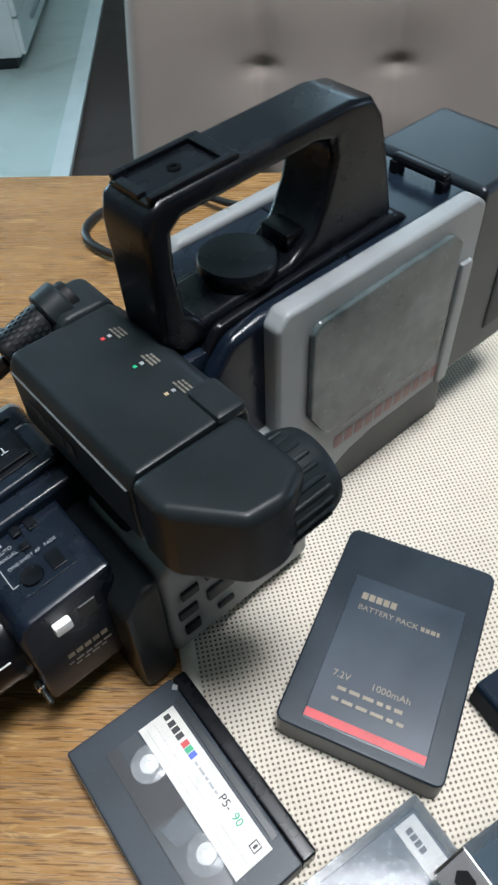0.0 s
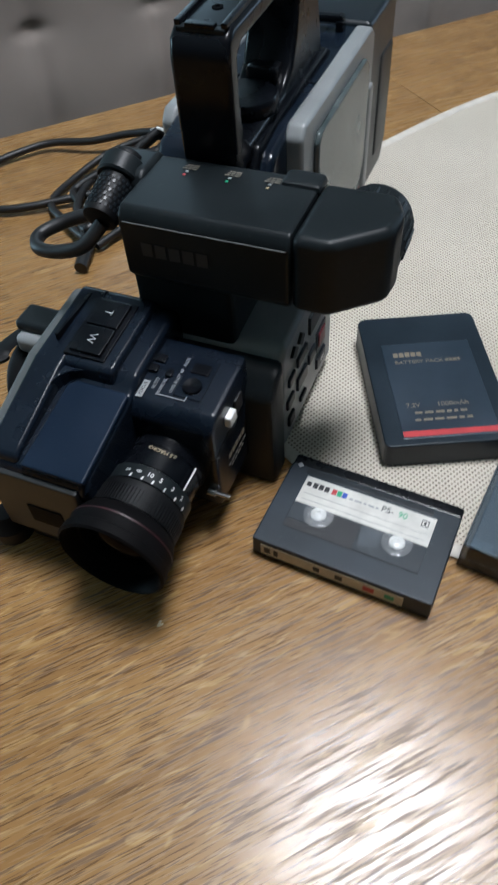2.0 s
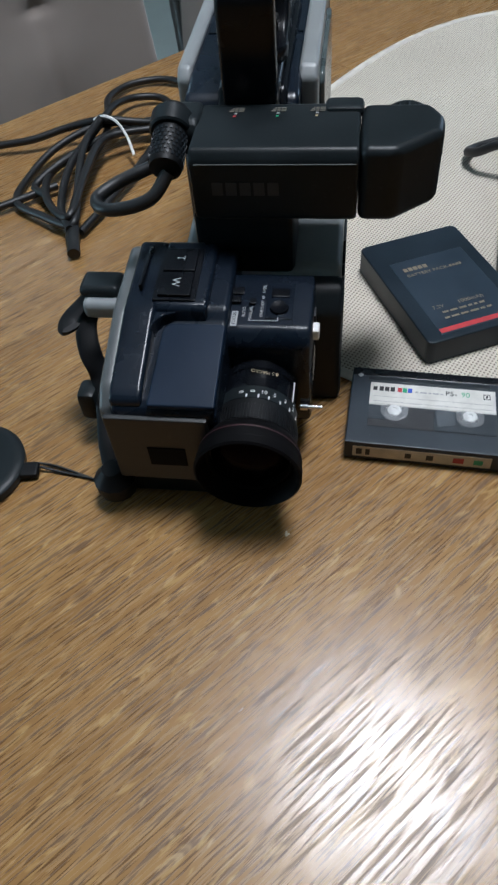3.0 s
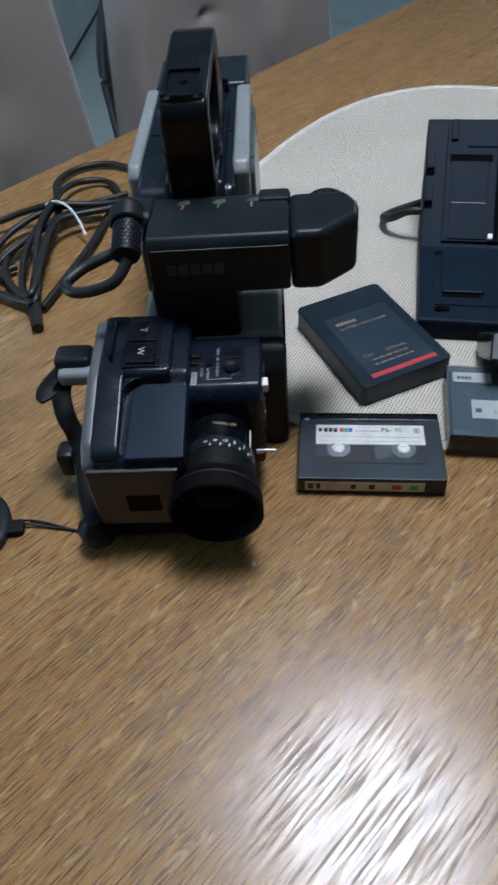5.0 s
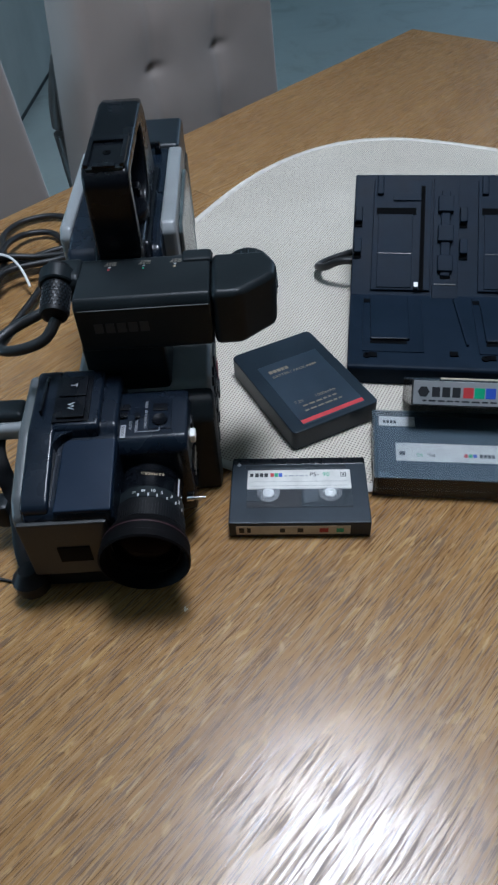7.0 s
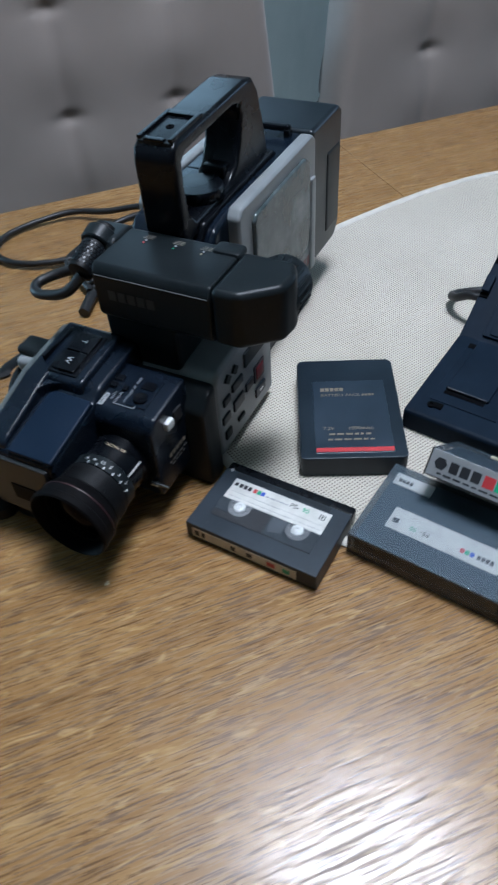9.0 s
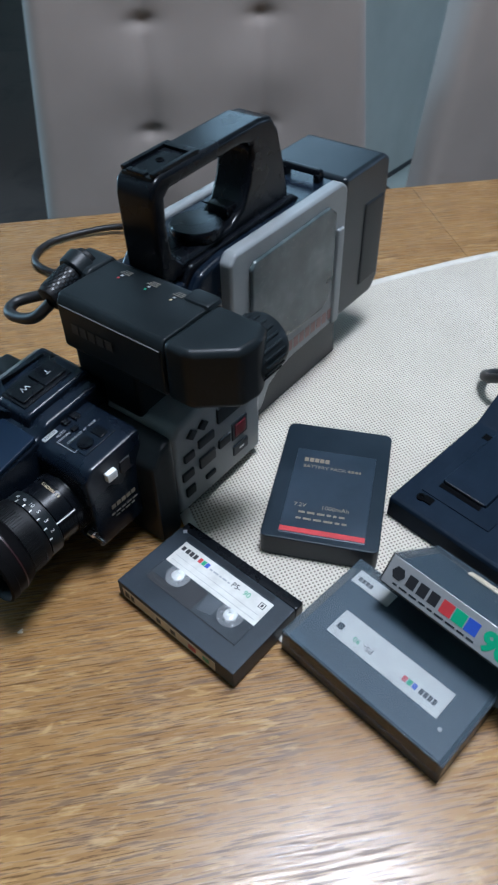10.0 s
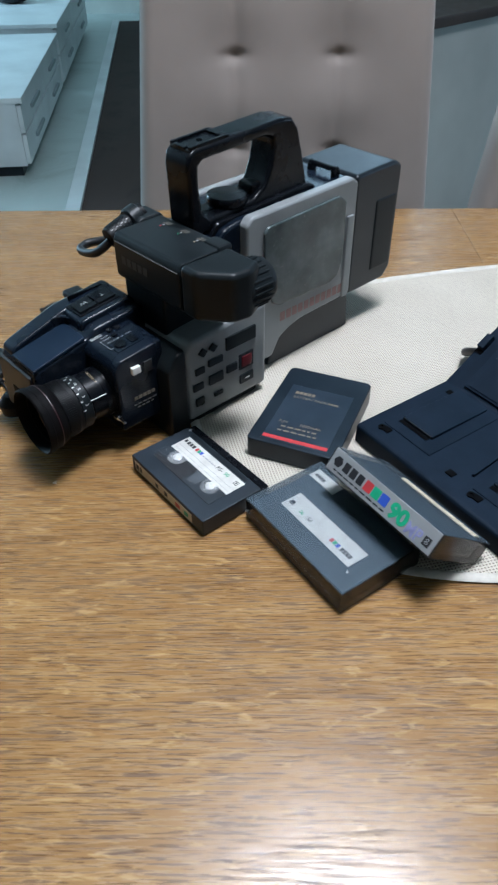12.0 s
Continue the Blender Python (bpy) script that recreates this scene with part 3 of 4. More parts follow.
# handle: a frame with a long opening
def handle():
    outer = [(-0.036, 0.150), (-0.045, 0.158), (-0.0465, 0.204), (-0.0445, 0.2125), (-0.038, 0.2168), (0.010, 0.2195), (0.053, 0.2220), (0.065, 0.2203), (0.0725, 0.2110), (0.078, 0.193), (0.0845, 0.168), (0.086, 0.155)]
    inner = [(-0.026, 0.161), (-0.033, 0.168), (-0.0355, 0.188), (-0.035, 0.2035), (-0.030, 0.2075), (0.006, 0.2098), (0.034, 0.2116), (0.0430, 0.2096), (0.0448, 0.202), (0.041, 0.186), (0.034, 0.172), (0.022, 0.1640)]
    own = bmesh.new()
    lay = []
    for y in (0.0165, 0.0455):
        lay.append(([own.verts.new((x, y, z)) for x, z in outer], [own.verts.new((x, y, z)) for x, z in inner]))
    k = len(outer)
    for o, i in lay:
        for a in range(k):
            b = (a + 1) % k
            own.faces.new((o[a], o[b], i[b], i[a]))
    for a in range(k):
        b = (a + 1) % k
        own.faces.new((lay[0][0][a], lay[0][0][b], lay[1][0][b], lay[1][0][a]))
        own.faces.new((lay[0][1][a], lay[0][1][b], lay[1][1][b], lay[1][1][a]))
    bmesh.ops.recalc_face_normals(own, faces=own.faces[:])
    sharp = [e for e in own.edges if len(e.link_faces) == 2 and e.calc_face_angle(0) > 0.9]
    bmesh.ops.bevel(own, geom=sharp, offset=0.0030, segments=3, profile=0.5, affect="EDGES")
    return own


grip = part("handle", handle(), BLACK, cc, "glossy black carrying handle", HD, smooth=50)
shoe_m = Matrix.Translation((-0.022, 0.031, 0.2163)) @ Matrix.Rotation(radians(-3.5), 4, "Y")
shoe = part("accessory_shoe", box(-0.020, 0.020, -0.0115, 0.0115, -0.002, 0.0012, 0.0008), MATT, grip, "recessed accessory shoe", shoe_m)
part("shoe_rail", box(-0.019, 0.018, -0.0125, -0.0095, 0.0008, 0.0034, 0.0006), BLACK, grip, m=shoe_m)
part("shoe_rail", box(-0.019, 0.018, 0.0095, 0.0125, 0.0008, 0.0034, 0.0006), BLACK, grip, m=shoe_m)
part("shoe_stop", box(0.014, 0.020, -0.0125, 0.0125, 0.0008, 0.0032, 0.0006), BLACK, grip, m=shoe_m)
part("screw", lathe([(0.0026, 0.001), (0.0026, 0.0018), (0.0012, 0.0020), (0.0010, 0.0012)], "z", (0, 0, 0), 16), RECESS_SHADE, grip, m=shoe_m)
part("shoe_clip", box(-0.0205, -0.0165, -0.007, 0.007, 0.0008, 0.0030, 0.0006), BLACK, grip, m=shoe_m)
part("dial", lathe([(0.0160, 0.0), (0.0176, 0.002), (0.0178, 0.0068), (0.0166, 0.0088), (0.006, 0.0094), (0.0003, 0.0094)], "z", (0.005, 0.032, 0.161), 40), BLACK, cc, "round black cap under the handle", HD)
part("button", box(0.024, 0.036, 0.022, 0.040, 0.164, 0.1745, 0.0025, 2), BLACK, cc, m=HD)
part("deck_block", box(-0.052, -0.026, 0.010, 0.030, 0.128, 0.149, 0.004, 2), NAVY, cc)

# lower front box with the control panel
front = part("control_box", prism([(-0.088, 0.0090), (-0.088, 0.078), (-0.082, 0.085), (0.002, 0.092), (0.002, 0.0090)], -0.0235, 0.070, "y", 0.004, 3), GREY, cc, "grey control panel housing")
part("front_cheek", prism([(-0.108, 0.0), (-0.108, 0.070), (-0.100, 0.081), (-0.0885, 0.084), (-0.0885, 0.0)], -0.0255, 0.070, "y", 0.004, 2), MATT, cc, "matt black front cheek")
part("foot", box(-0.085, -0.004, -0.018, 0.066, 0.0, 0.0090, 0.003), MATT, cc)
Y = -0.0236
for x0, x1, z0, z1, mat_, nm in ((-0.046, -0.012, 0.063, 0.076, MATT, "display"), (-0.029, -0.017, 0.039, 0.050, BURGUNDY, "record_button"),
                                 (-0.031, -0.015, 0.022, 0.031, BASEGREY, "rocker_button"), (-0.046, -0.034, 0.040, 0.048, BASEGREY, "panel_button"),
                                 (-0.066, -0.050, 0.0555, 0.0625, BASEGREY, "panel_button"), (-0.066, -0.050, 0.037, 0.0465, BASEGREY, "panel_button"),
                                 (-0.080, -0.070, 0.053, 0.0595, BASEGREY, "panel_button"), (-0.083, -0.072, 0.038, 0.045, BASEGREY, "panel_button"),
                                 (-0.061, -0.051, 0.023, 0.027, MATT, "panel_button"), (-0.081, -0.072, 0.022, 0.030, MATT, "panel_button")):
    part(nm, box(x0, x1, Y - 0.0016, Y + 0.001, z0, z1, 0.0009), mat_, front)
for x, z in ((-0.071, 0.0725), (-0.060, 0.073)):
    part("panel_button", prism([(x - 0.005, z), (x, z + 0.0045), (x + 0.005, z), (x, z - 0.0045)], Y - 0.0016, Y + 0.001, "y", 0.0006), MATT, front)
part("button_ring", box(-0.0315, -0.0145, Y - 0.0009, Y + 0.001, 0.0365, 0.0525, 0.0008), BASEGREY, front)
bars("button_marking", WHITE, front, [(-0.0255, -0.0205, -0.0006, 0.0006)], 0, 0.0002, "", side(0, 0.0268, Y - 0.0017))

# focus block beside the lens
blk = part("focus_block", prism([(-0.146, 0.022), (-0.146, 0.080), (-0.141, 0.088), (-0.100, 0.092), (-0.100, 0.022)], -0.010, 0.040, "y", 0.003, 2), NAVY, cc, "navy focus control block")
part("switch", box(-0.1325, -0.1245, -0.0135, -0.0095, 0.0728, 0.0793, 0.001), WHITE, blk, "white slide switch")
part("switch_slot", box(-0.120, -0.112, -0.0110, -0.0095, 0.069, 0.079, 0.0004), INK, blk)
bars("maker_mark", BATTINK, blk, logo_bar(-0.010, 0.010, -0.0016, 0.0016, 5), 0, 0.00015, "pale maker's mark", side(-0.122, 0.049, -0.0101))
bars("small_print", DIMINK, blk, words_bar(-0.011, 0.011, 0, 0.0012, 5, 3) + words_bar(-0.008, 0.008, -0.003, 0.001, 4, 4), 0, 0.00015, "", side(-0.122, 0.043, -0.0101))
T = Matrix.Translation((-0.122, 0.0, 0.0903)) @ Matrix.Rotation(radians(-5.6), 4, "Y")
part("round_key", lathe([(0.0045, 0), (0.0050, 0.0008), (0.0046, 0.0016), (0.002, 0.0012), (0.0003, 0.0012)], "z", (-0.0055, 0.0078, 0), 24), BLACK, blk, m=T)
for x0, x1, y0, y1, h in ((0.0025, 0.0090, 0.0030, 0.0125, 0.0012), (0.0045, 0.0095, 0.0275, 0.0345, 0.0010), (-0.0025, 0.0020, 0.0285, 0.0335, 0.0018), (-0.0030, 0.0015, 0.0205, 0.0240, 0.0014)):
    part("key", box(x0, x1, y0, y1, -0.0003, h, 0.0005), BLACK, blk, m=T)
part("key_bed", box(-0.0125, 0.0125, 0.0005, 0.0150, -0.0008, 0.0003, 0.0002), NAVY, blk, m=T)
letters("lettering", "ONE-SHOT AF", 0.0024, PALE, blk, T @ onto(-0.0040, 0.0168, 0.0003))
letters("lettering", "MANUAL", 0.0026, PALE, blk, T @ onto(-0.0095, 0.0225, 0.0003))
letters("lettering", "AUTO", 0.0026, PALE, blk, T @ onto(-0.0085, 0.0262, 0.0003))
letters("lettering", "FADE", 0.0024, PALE, blk, T @ onto(0.0085, 0.0168, 0.0003))
bars("focus_tab", PALE, blk, [(-0.0185, -0.0080, 0.0292, 0.0325)], 0.0001, 0.0002, "pale focus tab", T)
letters("lettering", "FOCUS", 0.0026, INK, blk, T @ onto(-0.01325, 0.03085, 0.0004))
bars("guide_line", PALE, blk, [(-0.0145, -0.0141, 0.0080, 0.0225), (-0.0145, -0.0115, 0.0078, 0.0082)], 0.0001, 0.0002, "", T)

# zoom housing on the grip side
hood = part("zoom_housing", prism([(-0.192, 0.030), (-0.192, 0.074), (-0.188, 0.0795), (-0.140, 0.0895), (-0.134, 0.095), (-0.090, 0.0995), (-0.084, 0.096), (-0.084, 0.022), (-0.182, 0.022)],
                                  0.0335, 0.088, "y", 0.0030, 3), NAVY, cc, "navy zoom housing")
part("grip_side", prism([(-0.189, 0.026), (-0.189, 0.072), (-0.180, 0.081), (-0.136, 0.0955), (-0.088, 0.1005), (-0.084, 0.095), (-0.084, 0.022), (-0.182, 0.022)], 0.086, 0.0955, "y", 0.0042, 3), FLANKSHADE, cc, "grey grip flank")
part("raised_rim", prism([(-0.190, 0.076), (-0.189, 0.0815), (-0.185, 0.0840), (-0.140, 0.0985), (-0.090, 0.1045), (-0.086, 0.100), (-0.086, 0.088), (-0.14, 0.082)], 0.0710, 0.0880, "y", 0.0026, 3), NAVY, hood)
part("zoom_bank", prism([(-0.1405, 0.084), (-0.1385, 0.0980), (-0.134, 0.0995), (-0.090, 0.1045), (-0.086, 0.100), (-0.086, 0.088)], 0.0440, 0.0730, "y", 0.0026, 3), NAVY, hood)
part("corner_fillet", prism([(-0.1390, 0.0600), (-0.1390, 0.0715), (-0.1520, 0.0715), (-0.1460, 0.0700), (-0.1420, 0.0668)], 0.080, 0.0962, "z", 0.0006, 1), NAVY, hood)
PL = Matrix.Translation((-0.166, 0.0515, 0.0851)) @ Matrix.Rotation(radians(-12.6), 4, "Y")
part("top_plate", prism([(-0.0258, -0.0175), (0.0225, -0.0175), (0.0240, -0.0160), (0.0240, 0.0115), (0.0205, 0.0150), (-0.0258, 0.0165)], -0.002, 0.0016, "z", 0.0017, 3), SATIN, hood, m=PL)
part("rim_slot", box(-0.128, -0.094, 0.0795, 0.0815, 0.100, 0.1043, 0.0004), BLACK, hood)
pad = Matrix.Translation((-0.1155, 0.0620, 0.1016)) @ Matrix.Rotation(radians(-6.4), 4, "Y")
part("zoom_bed", box(-0.0195, 0.0195, -0.0115, 0.0115, -0.003, 0.0010, 0.0006, 2), BLACK, hood, m=pad)
for k, word in ((-1, "W"), (1, "T")):
    key = part("zoom_key", box(0.0005 if k > 0 else -0.0175, 0.0175 if k > 0 else -0.0005, -0.0088, 0.0088, 0.0005, 0.0028, 0.0008), BLACK, hood, m=pad)
    letters("lettering", word, 0.0062, PALE, hood, pad @ onto(k * 0.009, 0, 0.0033, 180))
part("front_plate", box(-0.1945, -0.190, 0.038, 0.092, 0.024, 0.0735, 0.0020), SHADEGREY, hood, "grey front plate with its shade in the colour")
part("focus_window", box(-0.1952, -0.1935, 0.052, 0.072, 0.038, 0.052, 0.0004), INNER, hood, "dark infrared window")

# lens
LY, LZ = 0.018, 0.0495
lens = part("lens", lathe([(0.021, -0.152), (0.021, -0.135)], "x", (0, LY, LZ), 48), BLACK, cc, "black zoom lens")


def ring_part(name, prof, material, label="", caps=True):
    return part(name, lathe([(r, h) for h, r in prof], "x", (0, LY, LZ), 56, None, caps), material, lens, label)


ring_part("macro_ring", [(-0.165, 0.0195), (-0.1645, 0.0203), (-0.150, 0.0203), (-0.146, 0.0212)], BLACK)
ring_part("scale_ring", [(-0.1745, 0.0212), (-0.174, 0.0219), (-0.166, 0.0219), (-0.1655, 0.0212)], MATT)
bm = bmesh.new()
for i in range(84):
    a = 6.283185 * i / 84
    own = box(-0.1885, -0.1790, -0.0005, 0.0005, 0.0224, 0.0233)
    bmesh.ops.transform(own, matrix=Matrix.Translation((0, LY, LZ)) @ Matrix.Rotation(a, 4, "X"), verts=own.verts[:])
    join(bm, own)
part("focus_ribs", bm, RUBBER, lens, "ribbed rubber focus ring")
ring_part("focus_ring", [(-0.189, 0.022), (-0.188, 0.0228), (-0.1755, 0.0228), (-0.175, 0.022)], RUBBER)
ring_part("red_ring", [(-0.1975, 0.0255), (-0.1972, 0.0267), (-0.1963, 0.0267), (-0.1960, 0.0252)], DARKRED, "thin dark red ring", False)
ring_part("lens_hood", [(-0.1895, 0.0175), (-0.1905, 0.0205), (-0.2070, 0.0250), (-0.2085, 0.0263), (-0.2075, 0.0275), (-0.2030, 0.0274), (-0.2024, 0.0267), (-0.1985, 0.0265), (-0.1978, 0.0268), (-0.195, 0.0264), (-0.190, 0.0243), (-0.188, 0.021)], INNER, "flared black lens hood")
ring_part("inner_ring", [(-0.1990, 0.0206), (-0.2000, 0.0212), (-0.2000, 0.0222), (-0.1985, 0.0230)], INNER, "black inner retaining ring", False)
ring_part("front_glass", [(-0.2012, 0.0005), (-0.2004, 0.008), (-0.1982, 0.0150), (-0.1950, 0.0205)], LENSGLASS, "dark front lens element")
for deg, word in ((0, "8"), (15, "10"), (30, "5"), (48, "3"), (66, "2"), (-16, "m")):
    if word == "8":
        m = Matrix.Translation((0, LY, LZ)) @ Matrix.Translation((-0.170, 0, 0.02205))
    else:
        m = Matrix.Translation((0, LY, LZ)) @ Matrix.Rotation(radians(deg), 4, "X") @ Matrix.Translation((-0.170, 0, 0.02205)) @ Matrix.Rotation(radians(-90), 4, "Z")
    letters("lettering", word, 0.0034, WHITE, lens, m)
letters("lettering", "8.5 MACRO", 0.0029, GOLD, lens, Matrix.Translation((0, LY, LZ)) @ Matrix.Rotation(radians(12), 4, "X") @ Matrix.Translation((-0.1545, 0, 0.0205)) @ Matrix.Rotation(radians(90), 4, "Z"))
for deg, x0, x1 in ((62, -0.166, -0.152), (-8, -0.1742, -0.1722), (8, -0.1742, -0.1722), (22, -0.1742, -0.1722), (39, -0.1742, -0.1722), (57, -0.1742, -0.1722), (76, -0.1742, -0.1722)):
    own = box(x0, x1, -0.0004, 0.0004, 0.0221, 0.0224)
    bmesh.ops.transform(own, matrix=Matrix.Translation((0, LY, LZ)) @ Matrix.Rotation(radians(deg), 4, "X"), verts=own.verts[:])
    part("index_line", own, WHITE, lens)
part("zoom_lever", lathe([(0.0012, 0), (0.0012, 0.008), (0.0022, 0.0085), (0.0022, 0.0125)], "y", (-0.1475, -0.0165, 0.0365), 12), CHROME, lens, "small chrome zoom pin")

# viewfinder across the front
EVF = Matrix.Translation((0.0045, -0.0014, 0.0045))
vf = part("viewfinder", prism([(-0.098, 0.118), (-0.098, 0.1475), (-0.0945, 0.1535), (-0.050, 0.1545), (-0.044, 0.149), (-0.044, 0.122), (-0.050, 0.115), (-0.094, 0.114)], -0.0285, 0.056, "y", 0.0022, 2), MATT, cc, "matt black viewfinder tube", EVF)
part("trim_line", box(-0.0986, -0.0976, -0.027, 0.053, 0.1469, 0.1471), FADELINE, vf, "thin pale trim line")
bars("maker_mark", FAINT, vf, logo_bar(-0.017, 0.017, -0.0035, 0.0035, 5), 0, 0.0002, "faint maker's mark", Matrix.Translation((-0.0983, 0.028, 0.134)) @ Matrix.Rotation(radians(-90), 4, "Z") @ Matrix.Rotation(radians(90), 4, "X"))
eye = part("eyepiece", prism([(-0.098, -0.0287), (-0.098, -0.0465), (-0.0795, -0.0690), (-0.064, -0.0705), (-0.050, -0.064), (-0.050, -0.0287)], 0.1150, 0.1545, "z", 0.0046, 4), MATT, vf, "angled matt black eyepiece housing")
dio = part("diopter_ring", lathe([(0.0165, -0.066), (0.0182, -0.062), (0.0182, -0.041), (0.0168, -0.037), (0.012, -0.036)], "x", (0, -0.0525, 0.1325), 48), MATT, cc, "ribbed rubber eyecup ring", EVF)
rib_mesh = finish("rib", box(-0.061, -0.043, -0.0010, 0.0010, 0.0178, 0.0191, 0.0005, 1), MATT)
for i in range(24):
    rib = new("rib", rib_mesh)
    rib.parent = dio
    rib.matrix_basis = Matrix.Translation((0, -0.0525, 0.1325)) @ Matrix.Rotation(6.283185 * i / 24, 4, "X")
part("hinge_step", box(-0.060, -0.046, -0.030, -0.010, 0.150, 0.1565, 0.003, 2), MATT, vf)
for k, (y, col) in enumerate(((0.036, RED), (0.014, GREEN), (-0.006, GOLD))):
    bars("indicator_print", col, vf, [(-0.0652, -0.0638, y - 0.0007, y + 0.0007)], 0.1547, 0.0002)
    bars("indicator_print", PALE, vf, [(-0.0622, -0.0608, y - 0.0010, y + 0.0006)], 0.1547, 0.0002)
    for j in range(3):
        bars("caption", DIMINK, vf, [(x, x + 0.0009, q0, q1) for x in (-0.0595 + 0.0016 * j,) for q0, q1 in ((y - 0.0042, y - 0.0016), (y - 0.0011, y + 0.0005), (y + 0.0010, y + 0.0034 - 0.0008 * j))], 0.1547, 0.0002)
part("neck", box(-0.086, -0.048, 0.003, 0.058, 0.080, 0.121, 0.004, 2), MATT, cc, "black viewfinder neck")

# microphone on the viewfinder's end
arm = part("mic_arm", prism([(-0.074, 0.138), (-0.074, 0.152), (-0.070, 0.1565), (-0.050, 0.1565), (-0.046, 0.152), (-0.046, 0.138)], 0.054, 0.078, "y", 0.003, 2), MATT, cc, "black microphone arm", EVF)
mic_m = Matrix.Translation((-0.070, 0.0690, 0.1500)) @ Matrix.Rotation(radians(-19), 4, "Y")
part("mic_clip", lathe([(0.0105, -0.002), (0.0115, -0.001), (0.0115, 0.008), (0.0105, 0.009)], "x", (0.0, 0, 0), 32), MATT, arm, "ring clip", mic_m)
mic = part("microphone", lathe([(0.005, -0.0255), (0.0082, -0.0245), (0.0088, -0.022), (0.0088, 0.011), (0.008, 0.013)], "x", (0, 0, 0), 32), RUBBER, cc, "small black microphone with a mesh front", EVF @ mic_m)
bm = bmesh.new()
for j in range(7):
    for i in range(22):
        a = 6.283185 * (i + 0.5 * (j % 2)) / 22
        own = box(-0.0215 + j * 0.0026, -0.0199 + j * 0.0026, -0.0006, 0.0006, 0.0086, 0.0092)
        bmesh.ops.transform(own, matrix=Matrix.Rotation(a, 4, "X"), verts=own.verts[:])
        join(bm, own)
part("mesh_grille", bm, BASEGREY, mic)
part("mic_cord", tube([(-0.093, 0.068, 0.140), (-0.101, 0.076, 0.131), (-0.103, 0.090, 0.126), (-0.101, 0.104, 0.124), (-0.091, 0.110, 0.124), (-0.080, 0.102, 0.126), (-0.074, 0.088, 0.130), (-0.068, 0.072, 0.134)], 0.0036, 10), CORD, cc, "black microphone cord loop", EVF)

# grip strap and peg
part("strap_peg", box(-0.118, -0.096, 0.096, 0.122, 0.070, 0.082, 0.004, 3), GREY, cc, "grey strap peg")
part("peg_cap", box(-0.112, -0.094, 0.100, 0.124, 0.080, 0.088, 0.0035, 3), MATT, cc)
part("hand_strap", tube([(-0.104, 0.118, 0.074), (-0.118, 0.122, 0.066), (-0.130, 0.119, 0.056), (-0.136, 0.114, 0.042), (-0.150, 0.110, 0.030), (-0.168, 0.106, 0.022), (-0.184, 0.100, 0.014)], 0.0064, 12, 8, 0.3), RUBBER, cc, "black webbing hand strap")
part("strap_loop", tube([(-0.104, 0.120, 0.078), (-0.116, 0.130, 0.072), (-0.124, 0.131, 0.070), (-0.127, 0.128, 0.070), (-0.129, 0.126, 0.074)], 0.0055, 10, 8, 0.3), RUBBER, cc)
part("strap_buckle", box(-0.150, -0.134, 0.116, 0.128, 0.018, 0.040, 0.004, 2), MATT, cc)
part("strap_knot", lathe([(0.004, 0), (0.011, 0.004), (0.012, 0.014), (0.006, 0.022)], "z", (-0.190, 0.098, 0.004), 14), RUBBER, cc)
bm = box(-0.186, -0.100, 0.044, 0.092, 0.0, 0.024, 0.003)
part("grip_base", bm, MATT, cc, "black grip base")

# ---- lens cap on its cord ----
cap = thing("lens_cap", pose(-0.171, 0.146, TOP), "round black lens cap lying on the table, tied by a cord", "lens cap")
part("disc", lathe([(0.030, 0.0), (0.0325, 0.001), (0.033, 0.006), (0.031, 0.008), (0.026, 0.0085), (0.0245, 0.0078), (0.0005, 0.0078)], "z", (0, 0, 0), 48), MATT, cap)
part("tab", box(0.026, 0.042, -0.010, 0.001, 0.001, 0.006, 0.002), RUBBER, cap, m=Matrix.Rotation(radians(-38), 4, "Z"))
for s in (-0.0016, 0.0016):
    part("cord", tube([(0.030, -0.024 + s, 0.004), (0.040, -0.036 + s * 2, 0.0015), (0.052, -0.058, 0.0015), (0.060 + s, -0.076, 0.003), (0.066, -0.084, 0.010)], 0.0009, 6), CORD, cap)

# ---- a crumb in front of the lens ----
bm = bmesh.new()
for ox, oy, w in ((0.0, 0.0, 0.0012), (0.0016, 0.0007, 0.0009), (0.0010, -0.0010, 0.0007)):
    own = bmesh.new()
    bmesh.ops.create_icosphere(own, subdivisions=1, radius=w, matrix=Matrix.Translation((ox, oy, w * 0.6)) @ Matrix.Diagonal((1.3, 0.8, 0.6, 1)))
    join(bm, own)
single("crumb", bm, CREAM, "tiny pale crumb lying on the oak table", "crumb", pose(-0.061, -0.017, TOP, 0, 0, 30))

